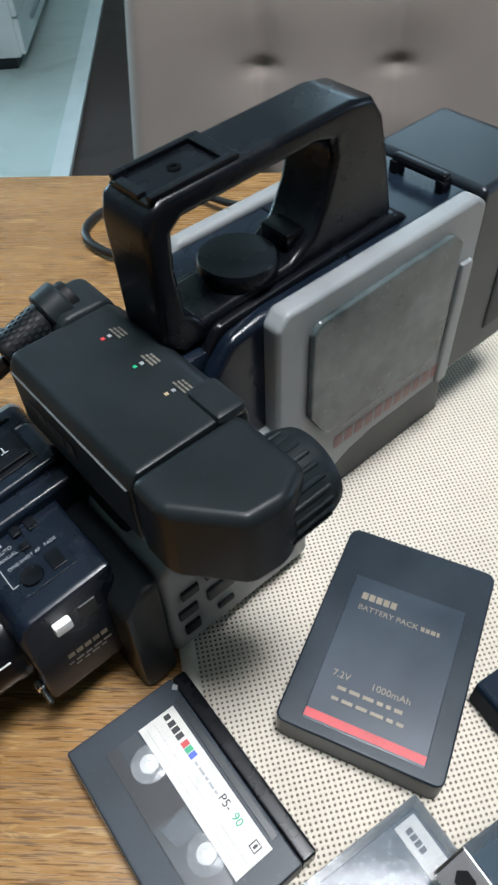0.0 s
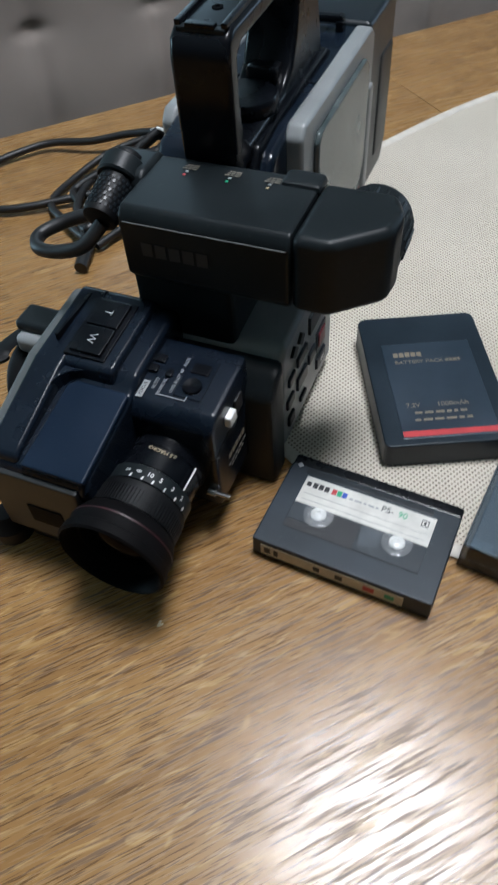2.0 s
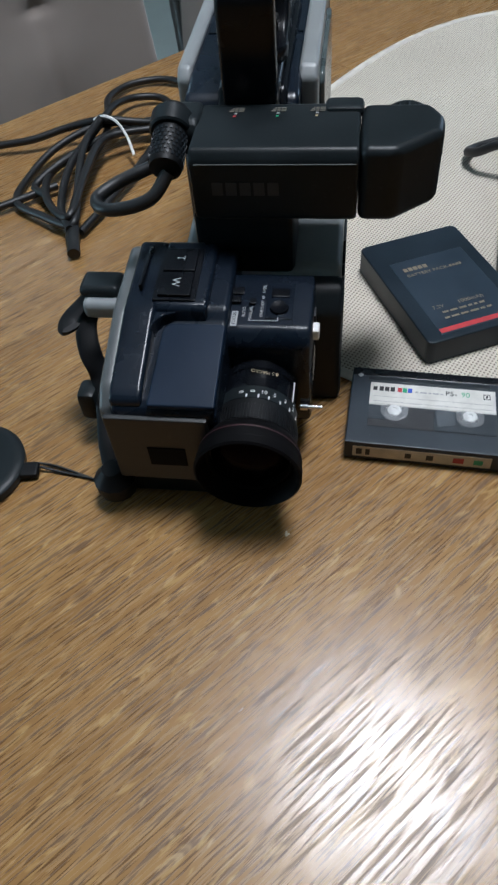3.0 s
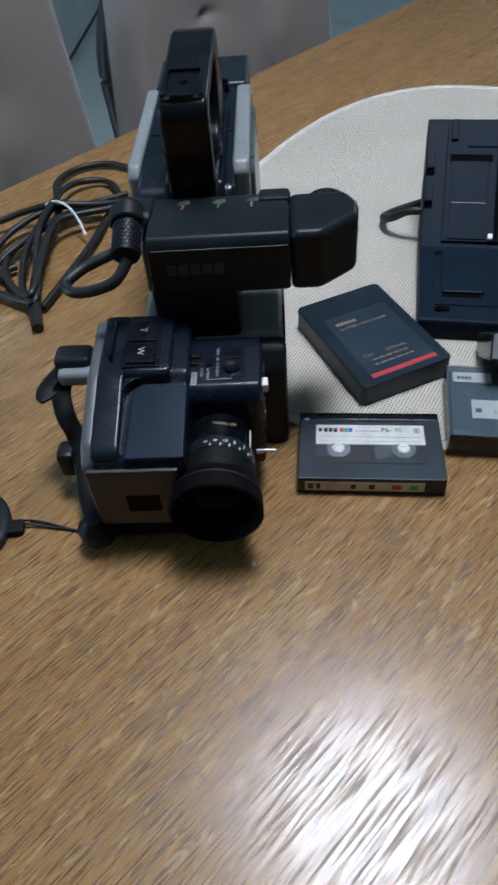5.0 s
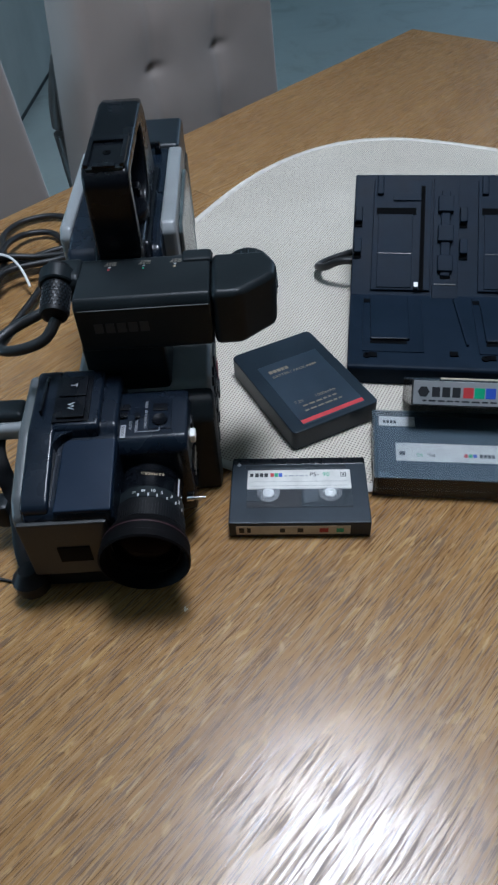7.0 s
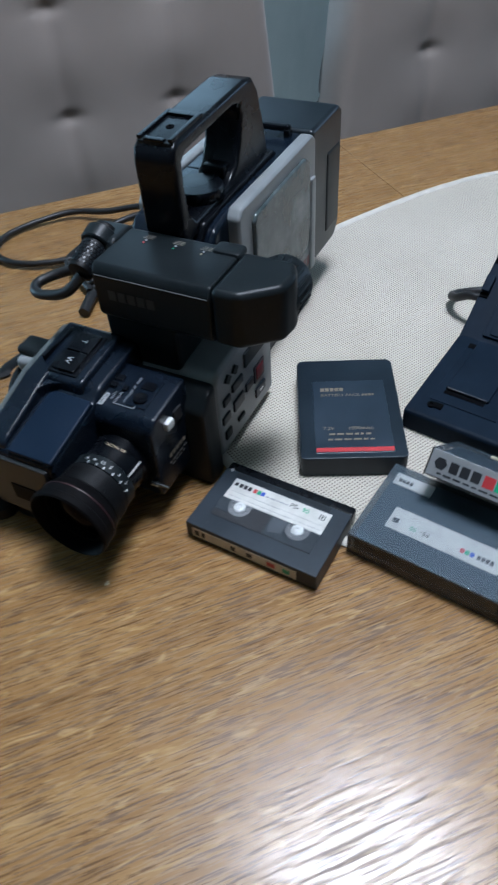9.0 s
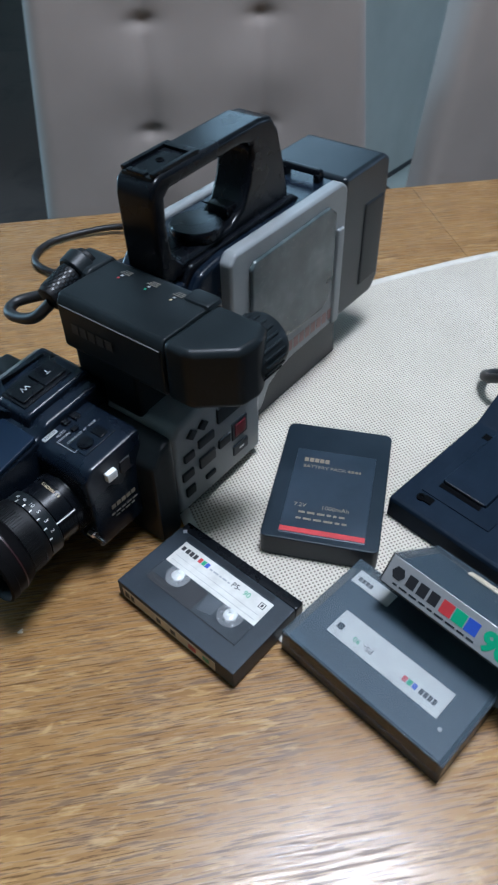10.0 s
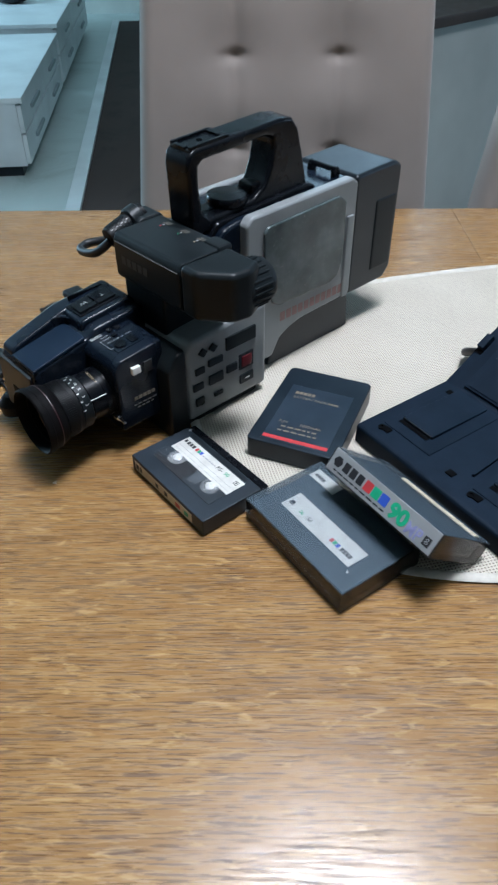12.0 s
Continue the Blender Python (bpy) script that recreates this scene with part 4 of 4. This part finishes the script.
# ---- coiled cable behind the camcorder ----
cable = thing("coiled_cable", pose(0, 0, TOP), "coiled black cable held by a white twist tie on the table", "cable")
for pts in ([(0.205, 0.405, 0.010), (0.232, 0.445, 0.006), (0.226, 0.488, 0.006), (0.195, 0.509, 0.006), (0.158, 0.497, 0.008), (0.132, 0.458, 0.012), (0.110, 0.425, 0.014), (0.072, 0.392, 0.012), (0.030, 0.352, 0.010), (0.002, 0.318, 0.006), (-0.012, 0.292, 0.004)],
            [(0.000, 0.312, 0.012), (0.012, 0.345, 0.014), (0.052, 0.392, 0.018), (0.104, 0.428, 0.020), (0.140, 0.460, 0.016), (0.172, 0.472, 0.010), (0.195, 0.455, 0.007), (0.185, 0.420, 0.006), (0.150, 0.392, 0.008), (0.100, 0.356, 0.010), (0.050, 0.330, 0.008), (0.008, 0.310, 0.006)],
            [(0.030, 0.385, 0.008), (-0.044, 0.402, 0.006), (-0.076, 0.438, 0.006), (-0.058, 0.482, 0.005), (0.010, 0.496, 0.008), (0.052, 0.470, 0.012), (0.086, 0.452, 0.018), (0.110, 0.425, 0.025), (0.140, 0.400, 0.020), (0.168, 0.372, 0.022), (0.180, 0.340, 0.035)],
            [(0.150, 0.405, 0.012), (0.112, 0.430, 0.019), (0.066, 0.440, 0.012), (0.024, 0.424, 0.006), (-0.008, 0.392, 0.006), (-0.004, 0.352, 0.008), (0.002, 0.322, 0.010), (0.010, 0.318, 0.014), (0.036, 0.355, 0.018), (0.072, 0.400, 0.024), (0.108, 0.426, 0.028)],
            [(0.158, 0.398, 0.014), (0.108, 0.418, 0.012), (0.072, 0.420, 0.008), (0.036, 0.405, 0.010), (0.012, 0.372, 0.012), (0.004, 0.335, 0.013), (0.010, 0.322, 0.018), (0.052, 0.365, 0.022), (0.096, 0.400, 0.022), (0.150, 0.382, 0.018), (0.175, 0.360, 0.026)],
            [(0.012, 0.372, 0.012), (0.016, 0.400, 0.008), (0.050, 0.404, 0.016), (0.100, 0.414, 0.016), (0.150, 0.420, 0.010), (0.190, 0.410, 0.008)]):
    part("loop", tube(pts, 0.0034, 10, 6), CORD, cable)
part("plug_end", tube([(0.010, 0.325, 0.010), (0.000, 0.308, 0.008), (-0.012, 0.288, 0.006)], 0.0052, 10), CORD, cable)
part("twist_tie", tube([(0.098, 0.440, 0.018), (0.106, 0.424, 0.030), (0.112, 0.408, 0.029), (0.112, 0.392, 0.020), (0.106, 0.374, 0.010)], 0.0014, 6), TWIST, cable, "white twist tie")


# ---- cassettes ----
def cassette_shell(parent, lx, ly, lz):
    part("shell", box(0, lx, 0, ly - 0.0076, 0, lz, 0.0012), CASSETTE, parent)
    part("lid", box(0.0, lx, ly - 0.0074, ly, 0.0006, lz - 0.0012, 0.0014), BLACK, parent, "black hinged tape lid")
    part("lid_step", box(0.010, lx - 0.014, ly - 0.0125, ly - 0.0090, lz - 0.0004, lz + 0.0003, 0.0003), BASEGREY, parent)


LX, LW, LH = 0.0970, 0.0630, 0.0150
tape = thing("video_cassette", pose(0.0, 0.0, TOP + 0.0006, 0, 0, -50.8), "black compact video cassette with a white label on the mat", "cassette")
cassette_shell(tape, LX, LW, LH)
part("label", box(0.0118, 0.0855, 0.0305, 0.0490, LH - 0.0004, LH + 0.0002, 0.0001, 1), PAPER, tape, "white paper label")
bars("maker_mark", INK, tape, [(0.0135, 0.0160, 0.0425, 0.0455)] + logo_bar(0.0172, 0.0265, 0.0422, 0.0458, 3), LH + 0.0002)
for i, m_ in enumerate((RED, GREEN, BLUE)):
    bars("colour_block", m_, tape, [(0.0282 + i * 0.0030, 0.0308 + i * 0.0030, 0.0422, 0.0458)], LH + 0.0002)
bars("small_print", PALE, tape, words_bar(0.0385, 0.055, 0.0432, 0.0011, 5, 8), LH + 0.0002)
letters("lettering", "P5-", 0.0052, INK, tape, onto(0.0598, 0.0440, LH + 0.0003))
letters("lettering", "90", 0.0052, GREEN, tape, onto(0.0682, 0.0440, LH + 0.0003))
bars("format_mark", INK, tape, [(0.0785, 0.0790, 0.0418, 0.0460), (0.0820, 0.0825, 0.0418, 0.0460), (0.079, 0.082, 0.0456, 0.0460), (0.079, 0.082, 0.0418, 0.0422), (0.0799, 0.0811, 0.0428, 0.0450)], LH + 0.0002)
bars("ruled_line", PALE, tape, [(0.014, 0.083, 0.0375, 0.03765), (0.014, 0.083, 0.0335, 0.03365)], LH + 0.0002)
part("window_well", box(0.012, 0.0855, 0.0135, 0.0298, LH - 0.0003, LH + 0.0001, 0.0001, 1), INK, tape)
part("leader_tape", box(0.050, 0.0855, 0.0140, 0.0296, LH - 0.0001, LH + 0.0003, 0.0001, 1), BAND, tape, "grey tape under the window")
part("tape_pack", prism([(0.0525, 0.0165), (0.0620, 0.0190), (0.0622, 0.0296), (0.0505, 0.0296)], LH, LH + 0.0005, "z"), LEADER, tape, "pale tape pack beside the hub")
part("leader_tape", box(0.012, 0.022, 0.0190, 0.0296, LH - 0.0001, LH + 0.0003, 0.0001, 1), BAND, tape)
def under_label(bm):
    """Cuts away what the paper label covers."""
    bmesh.ops.bisect_plane(bm, geom=bm.verts[:] + bm.edges[:] + bm.faces[:], plane_co=(0, 0.0303, 0), plane_no=(0, 1, 0), clear_outer=True)
    return bm


for x in (0.0270, 0.0705):
    r = part("reel", under_label(lathe([(0.0082, 0.0), (0.0082, 0.0003), (0.0066, 0.0006), (0.0048, 0.0010), (0.0030, 0.0006), (0.0003, 0.0006)], "z", (x, 0.0268, LH + 0.0002), 32)), REEL, tape, "clear reel flange")
    for k in range(6):
        own = box(0.0040, 0.0062, -0.0005, 0.0005, 0.0005, 0.0012)
        bmesh.ops.transform(own, matrix=Matrix.Translation((x, 0.0268, LH + 0.0003)) @ Matrix.Rotation(0.3 + k * 1.0472, 4, "Z"), verts=own.verts[:])
        own = under_label(own)
        if own.faces:
            part("spoke", own, REEL, r)
    part("hub", under_label(lathe([(0.0044, 0.0), (0.0042, 0.0006), (0.0030, 0.0012), (0.0014, 0.0014), (0.0012, 0.0009), (0.0003, 0.0009)], "z", (x, 0.0268, LH + 0.0003), 24)), HUB, r, "white hub")
part("window", box(0.0118, 0.0857, 0.0132, 0.0300, LH + 0.0017, LH + 0.0021, 0.0001, 1), CLEARWIN, tape, "clear reel window")
part("corner_hole", lathe([(0.0018, 0), (0.0018, 0.0003), (0.0009, 0.0003)], "z", (0.0052, 0.0545, LH - 0.0001), 4), PALE, tape)
part("spine_label", box(0.005, 0.083, -0.0003, 0.0005, 0.003, 0.0118, 0.0001, 1), CREAM, tape, "worn cream spine label")
SP = Matrix.Translation((0, -0.0003, 0)) @ Matrix.Rotation(radians(90), 4, "X")
bars("spine_print", INK, tape, [(0.007, 0.0105, 0.005, 0.0100), (0.0125, 0.0150, 0.005, 0.0100), (0.035, 0.0385, 0.0052, 0.0094), (0.047, 0.051, 0.0052, 0.0094)], 0, 0.0002, "", SP)
bars("spine_print", RED, tape, [(0.062, 0.068, 0.0052, 0.0094)], 0, 0.0002, "", SP)
bars("spine_print", GREEN, tape, [(0.0735, 0.0785, 0.0052, 0.0092)], 0, 0.0002, "", SP)


def clear_case(parent, lx, ly, lz, t=0.0011):
    part("case_bottom", box(0, lx, 0, ly, 0, t, 0.0004, 1), CLEARSIDE, parent, "clear plastic case")
    part("case_front", box(0, lx, 0, t, t, lz - t, 0.0002, 1), CLEARSIDE, parent)
    part("case_back", box(0, lx, ly - t, ly, t, lz - t, 0.0002, 1), CLEARSIDE, parent)
    part("case_end", box(0, t, t, ly - t, t, lz - t, 0.0002, 1), CLEARSIDE, parent)
    part("case_end", box(lx - t, lx, t, ly - t, t, lz - t, 0.0002, 1), CLEARSIDE, parent)
    part("case_top", box(0, lx, 0, ly, lz - t, lz, 0.0005, 2), CLEAR, parent)


CX, CY, CZ = 0.1080, 0.0715, 0.0200
case = thing("cassette_case", pose(0.0924, -0.0556, TOP + 0.0010, 0, 0, -54.9), "clear plastic case holding a labelled black cassette", "cassette case")
clear_case(case, CX, CY, CZ)
part("inner_shell", box(0.0030, 0.1050, 0.0030, 0.0685, 0.0016, 0.0165, 0.001), CASSETTE, case, "black cassette inside")
part("label", box(0.0165, 0.0910, 0.0200, 0.0385, 0.0164, 0.0168, 0.0001, 1), PAPER, case, "white paper label")
bars("maker_mark", INK, case, logo_bar(0.0760, 0.0865, 0.0250, 0.0285, 4), 0.0168)
for i, m_ in enumerate((RED, GREEN, BLUE)):
    bars("colour_block", m_, case, [(0.0650 + i * 0.0032, 0.0677 + i * 0.0032, 0.0250, 0.0285)], 0.0168)
letters("lettering", "P5-", 0.0048, INK, case, onto(0.0415, 0.0265, 0.0169, 180))
letters("lettering", "90", 0.0048, GREEN, case, onto(0.0335, 0.0265, 0.0169, 180))
bars("format_mark", INK, case, [(0.0190, 0.0230, 0.0255, 0.0295)], 0.0168)
part("card_edge", box(0.005, 0.032, 0.0560, 0.0665, 0.0165, 0.0173, 0.0001, 1), PAPER, case, "white card insert")
bars("card_mark", INK, case, logo_bar(0.008, 0.018, 0.0590, 0.0620, 4), 0.0173)
part("clear_lip", box(0.003, 0.014, 0.0012, 0.0075, 0.0166, 0.0180, 0.0004), CLEAR, case, "frosted case corner")
# highlight on the case lid, shaped as a raised clear dot
part("glint_dot", lathe([(0.0013, 0), (0.0013, 0.0004), (0.0008, 0.0008), (0.0003, 0.0009)], "z", (0.0960, 0.0150, CZ - 0.0002), 16), REEL, case, "small clear dot added as a highlight")
part("hinge_rib", box(0.001, 0.1070, -0.0006, 0.0004, 0.008, 0.0092, 0.0002, 1), CLEAR, case)

spine = thing("cassette_box", Matrix.Translation((0.1492, -0.0472, 0.7935)) @ Euler((radians(-38), 0, radians(-55.9))).to_matrix().to_4x4(),
              "clear cassette case with silver spine card leaning on another case", "cassette case")
BX, BY, BZ = 0.1045, 0.0680, 0.0195
clear_case(spine, BX, BY, BZ)
part("inner_shell", box(0.004, 0.1000, 0.003, 0.064, 0.0018, 0.0168, 0.001), CASSETTE, spine, "black cassette inside")
part("spine_card", box(0.0012, 0.1033, -0.0004, 0.0008, 0.0012, 0.0183, 0.0002, 1), SILVER, spine, "silver printed spine card")
part("top_card", box(0.028, 0.0995, 0.052, 0.0585, 0.0186, 0.0199, 0.0002, 1), CREAM, spine, "cream card strip")
F = Matrix.Translation((0, -0.0004, 0)) @ Matrix.Rotation(radians(90), 4, "X")
bars("maker_mark", INK, spine, logo_bar(0.0145, 0.0345, 0.0068, 0.0140, 3), 0, 0.0002, "bold black maker's mark", F)
part("emblem", lathe([(0.0042, 0), (0.0042, 0.0003), (0.0016, 0.0003), (0.0014, 0.0002)], "z", (0.0085, 0.0104, 0), 6), INK, spine, "", F)
for i, m_ in enumerate((RED, GREEN, BLUE)):
    bars("colour_block", m_, spine, [(0.0365 + i * 0.0078, 0.0436 + i * 0.0078, 0.0066, 0.0142)], 0, 0.0002, "", F)
letters("lettering", "90", 0.0150, GREEN, spine, F @ onto(0.0705, 0.0088, 0.0002), width=0.0165, bold=0.0007)
letters("lettering", "MP", 0.0125, PURPLE, spine, F @ onto(0.0858, 0.0066, 0.0002), width=0.0130, bold=0.0002)
part("format_mark", box(0.0945, 0.1000, 0.0045, 0.0110, 0, 0.0003), INK, spine, "", F)
letters("lettering", "8", 0.0060, SILVER, spine, F @ onto(0.09725, 0.0077, 0.0004))
bars("small_print", BASEGREY, spine, words_bar(0.0080, 0.060, 0.0040, 0.0011, 9, 21), 0, 0.0002, "", F)

# ---- battery pack ----
batt = thing("battery_pack", pose(0.0920, 0.0159, TOP + 0.0018, 0, 0, -22.4), "dark navy camcorder battery pack with a red stripe on the mat", "battery")
BW, BL, BH = 0.0765, 0.1110, 0.0186
part("case", prism([(0.004 - 0.004 * math.cos(k), 0.004 - 0.004 * math.sin(k)) for k in (0, 0.52, 1.05, 1.57)] + [(BW - 0.004 + 0.004 * math.sin(k), 0.004 - 0.004 * math.cos(k)) for k in (0, 0.52, 1.05, 1.57)] + [(BW - 0.005 + 0.005 * math.cos(k), BL - 0.005 + 0.005 * math.sin(k)) for k in (0, 0.52, 1.05, 1.57)] + [(0.005 - 0.005 * math.sin(k), BL - 0.005 + 0.005 * math.cos(k)) for k in (0, 0.52, 1.05, 1.57)], 0, BH, "z", 0.0020, 3), BATT, batt)
part("label_plate", box(0.0112, 0.0672, 0.0050, 0.0840, BH - 0.0006, BH + 0.0004, 0.0006), BATTLABEL, batt, "smooth navy label plate")
bars("red_stripe", RED, batt, [(0.0116, 0.0668, 0.0062, 0.0102)], BH + 0.0003, 0.0003, "red stripe")
bars("maker_mark", BATTINK, batt, logo_bar(0.0175, 0.0350, 0.0715, 0.0752, 5), BH + 0.0005)
letters("lettering", "BATTERY PACK", 0.0040, BATTINK, batt, onto(0.0325, 0.0668, BH + 0.0005), width=0.0300)
bars("small_print", BATTINK, batt, words_bar(0.0490, 0.0580, 0.0668, 0.0022, 4, 33), BH + 0.0005)
letters("lettering", "7.2V", 0.0046, BATTINK, batt, onto(0.0215, 0.0300, BH + 0.0005), width=0.0082)
letters("lettering", "1000mAh", 0.0046, BATTINK, batt, onto(0.0450, 0.0300, BH + 0.0005), width=0.0175)
bars("small_print", BATTINK, batt, words_bar(0.0215, 0.0520, 0.0240, 0.0017, 6, 12) + words_bar(0.0205, 0.0540, 0.0185, 0.0016, 6, 13), BH + 0.0005)

# ---- double battery charger ----
chg = thing("battery_charger", pose(0.184, 0.0325, TOP + 0.0018, 0, 0, 33.8), "navy plastic double battery charger with sloping bays on the mat", "charger")
W_ = 0.190
part("body", prism([(0.0, 0.0), (0.0, 0.0165), (0.002, 0.0185), (0.104, 0.0215), (0.206, 0.0905), (0.211, 0.0885), (0.211, 0.070), (0.160, 0.0)], -W_, 0.0, "y", 0.0022, 2), CHARGER, chg)
FR = Matrix.Translation((0, 0, 0.0186)) @ Matrix.Rotation(radians(-1.6), 4, "Y")
BK = Matrix.Translation((0.104, 0, 0.0218)) @ Matrix.Rotation(radians(-34.1), 4, "Y")


def bay(dy):
    S = Matrix.Translation((0, dy, 0))
    # sloping upper half
    part("bay_frame", box(0.004, 0.116, -0.072, -0.018, -0.001, 0.0022, 0.0008), CHARGER, chg, m=S @ BK)
    # slots, gaps and sockets are solid boxes with their inner shade painted on
    part("bay_slot", box(0.080, 0.087, -0.058, -0.021, 0.0010, 0.0027, 0.0003), RECESS_SHADE, chg, m=S @ BK)
    part("bay_plate", box(0.006, 0.080, -0.055, -0.023, 0.0015, 0.0034, 0.0006), CHARGER, chg, m=S @ BK)
    part("plate_line", box(0.0395, 0.0402, -0.054, -0.024, 0.0030, 0.0037), BASEGREY, chg, m=S @ BK)
    part("grip_ridge", box(0.094, 0.099, -0.062, -0.036, 0.0018, 0.0036, 0.0006), CHARGER, chg, m=S @ BK)
    part("guide", box(0.100, 0.120, -0.027, -0.021, 0.0018, 0.0052, 0.001), CHARGER, chg, m=S @ BK)
    part("channel", box(0.004, 0.110, -0.066, -0.062, 0.0015, 0.0025, 0.0003), RECESS_SHADE, chg, m=S @ BK)
    part("contact_pin", box(0.0055, 0.0105, -0.061, -0.057, 0.0020, 0.0060, 0.0005), WHITE, chg, "small white contact pin", m=S @ BK)
    for x in (0.040, 0.072):
        part("clip", box(x, x + 0.015, -0.008, -0.001, -0.001, 0.0055, 0.001), CHARGER, chg, m=S @ BK)
        part("clip_gap", box(x - 0.004, x, -0.008, -0.001, 0.0, 0.0012, 0.0002), RECESS_SHADE, chg, m=S @ BK)
    # flat lower half
    part("wedge_pad", prism([(0.0350, 0.0), (0.0350, 0.0030), (0.0358, 0.0036), (0.0990, 0.0022), (0.0990, 0.0)], -0.052, -0.0185, "y", 0.0004, 1), CHARGER, chg, m=S @ FR)
    # glint on the pad's rounded edge, added as a strip of glossier plastic
    part("pad_glint", box(0.0344, 0.0354, -0.0505, -0.0195, 0.0006, 0.0034, 0.0004, 2), BASEGREY, chg, "glint strip along the pad edge", m=S @ FR)
    part("pad_slot", box(0.0300, 0.0343, -0.050, -0.0185, -0.0004, 0.0011, 0.0003), RECESS_SHADE, chg, m=S @ FR)
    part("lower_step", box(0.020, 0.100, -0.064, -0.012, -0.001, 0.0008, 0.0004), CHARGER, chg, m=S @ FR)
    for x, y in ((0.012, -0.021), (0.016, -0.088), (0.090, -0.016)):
        part("socket", box(x, x + 0.006, y - 0.0035, y + 0.0035, 0.0, 0.0012, 0.0003), RECESS_SHADE, chg, m=S @ FR)
    part("foot_hole", lathe([(0.0032, 0.0), (0.0032, 0.0012), (0.0016, 0.0012), (0.0014, 0.0004)], "z", (0.014, -0.016, 0.0), 14), RECESS_SHADE, chg, m=S @ FR)


bay(0.0)
bay(-0.097)
part("middle_bed", box(-0.006, 0.118, -0.097, -0.074, -0.001, 0.0016, 0.0006), CHARGER, chg, m=BK)
for x in (0.022, 0.052, 0.082):
    part("ridge_hook", box(x, x + 0.016, -0.092, -0.078, 0.0010, 0.0062, 0.0006, 1), CHARGER, chg, m=BK)
    part("hook_gap", box(x - 0.006, x - 0.001, -0.090, -0.081, 0.0008, 0.0024, 0.0003), RECESS_SHADE, chg, m=BK)
part("ridge", box(0.018, 0.104, -0.089, -0.081, 0.0010, 0.0042, 0.0005, 1), CHARGER, chg, m=BK)
part("bright_edge", box(0.0100, 0.0108, -0.095, -0.076, 0.0014, 0.0024), BASEGREY, chg, m=BK)
part("wedge_rib", prism([(0.030, -0.101), (0.098, -0.0945), (0.098, -0.0925), (0.030, -0.099)], 0.0, 0.0025, "z"), CHARGER, chg, m=FR)
part("mains_cord", tube([(0.150, -0.004, 0.030), (0.152, 0.012, 0.028), (0.158, 0.026, 0.018), (0.172, 0.034, 0.010), (0.190, 0.028, 0.005), (0.204, 0.010, 0.005), (0.215, -0.01, 0.005), (0.222, -0.06, 0.005), (0.226, -0.14, 0.005)], 0.0038, 10), CORD, chg, "black mains cord")
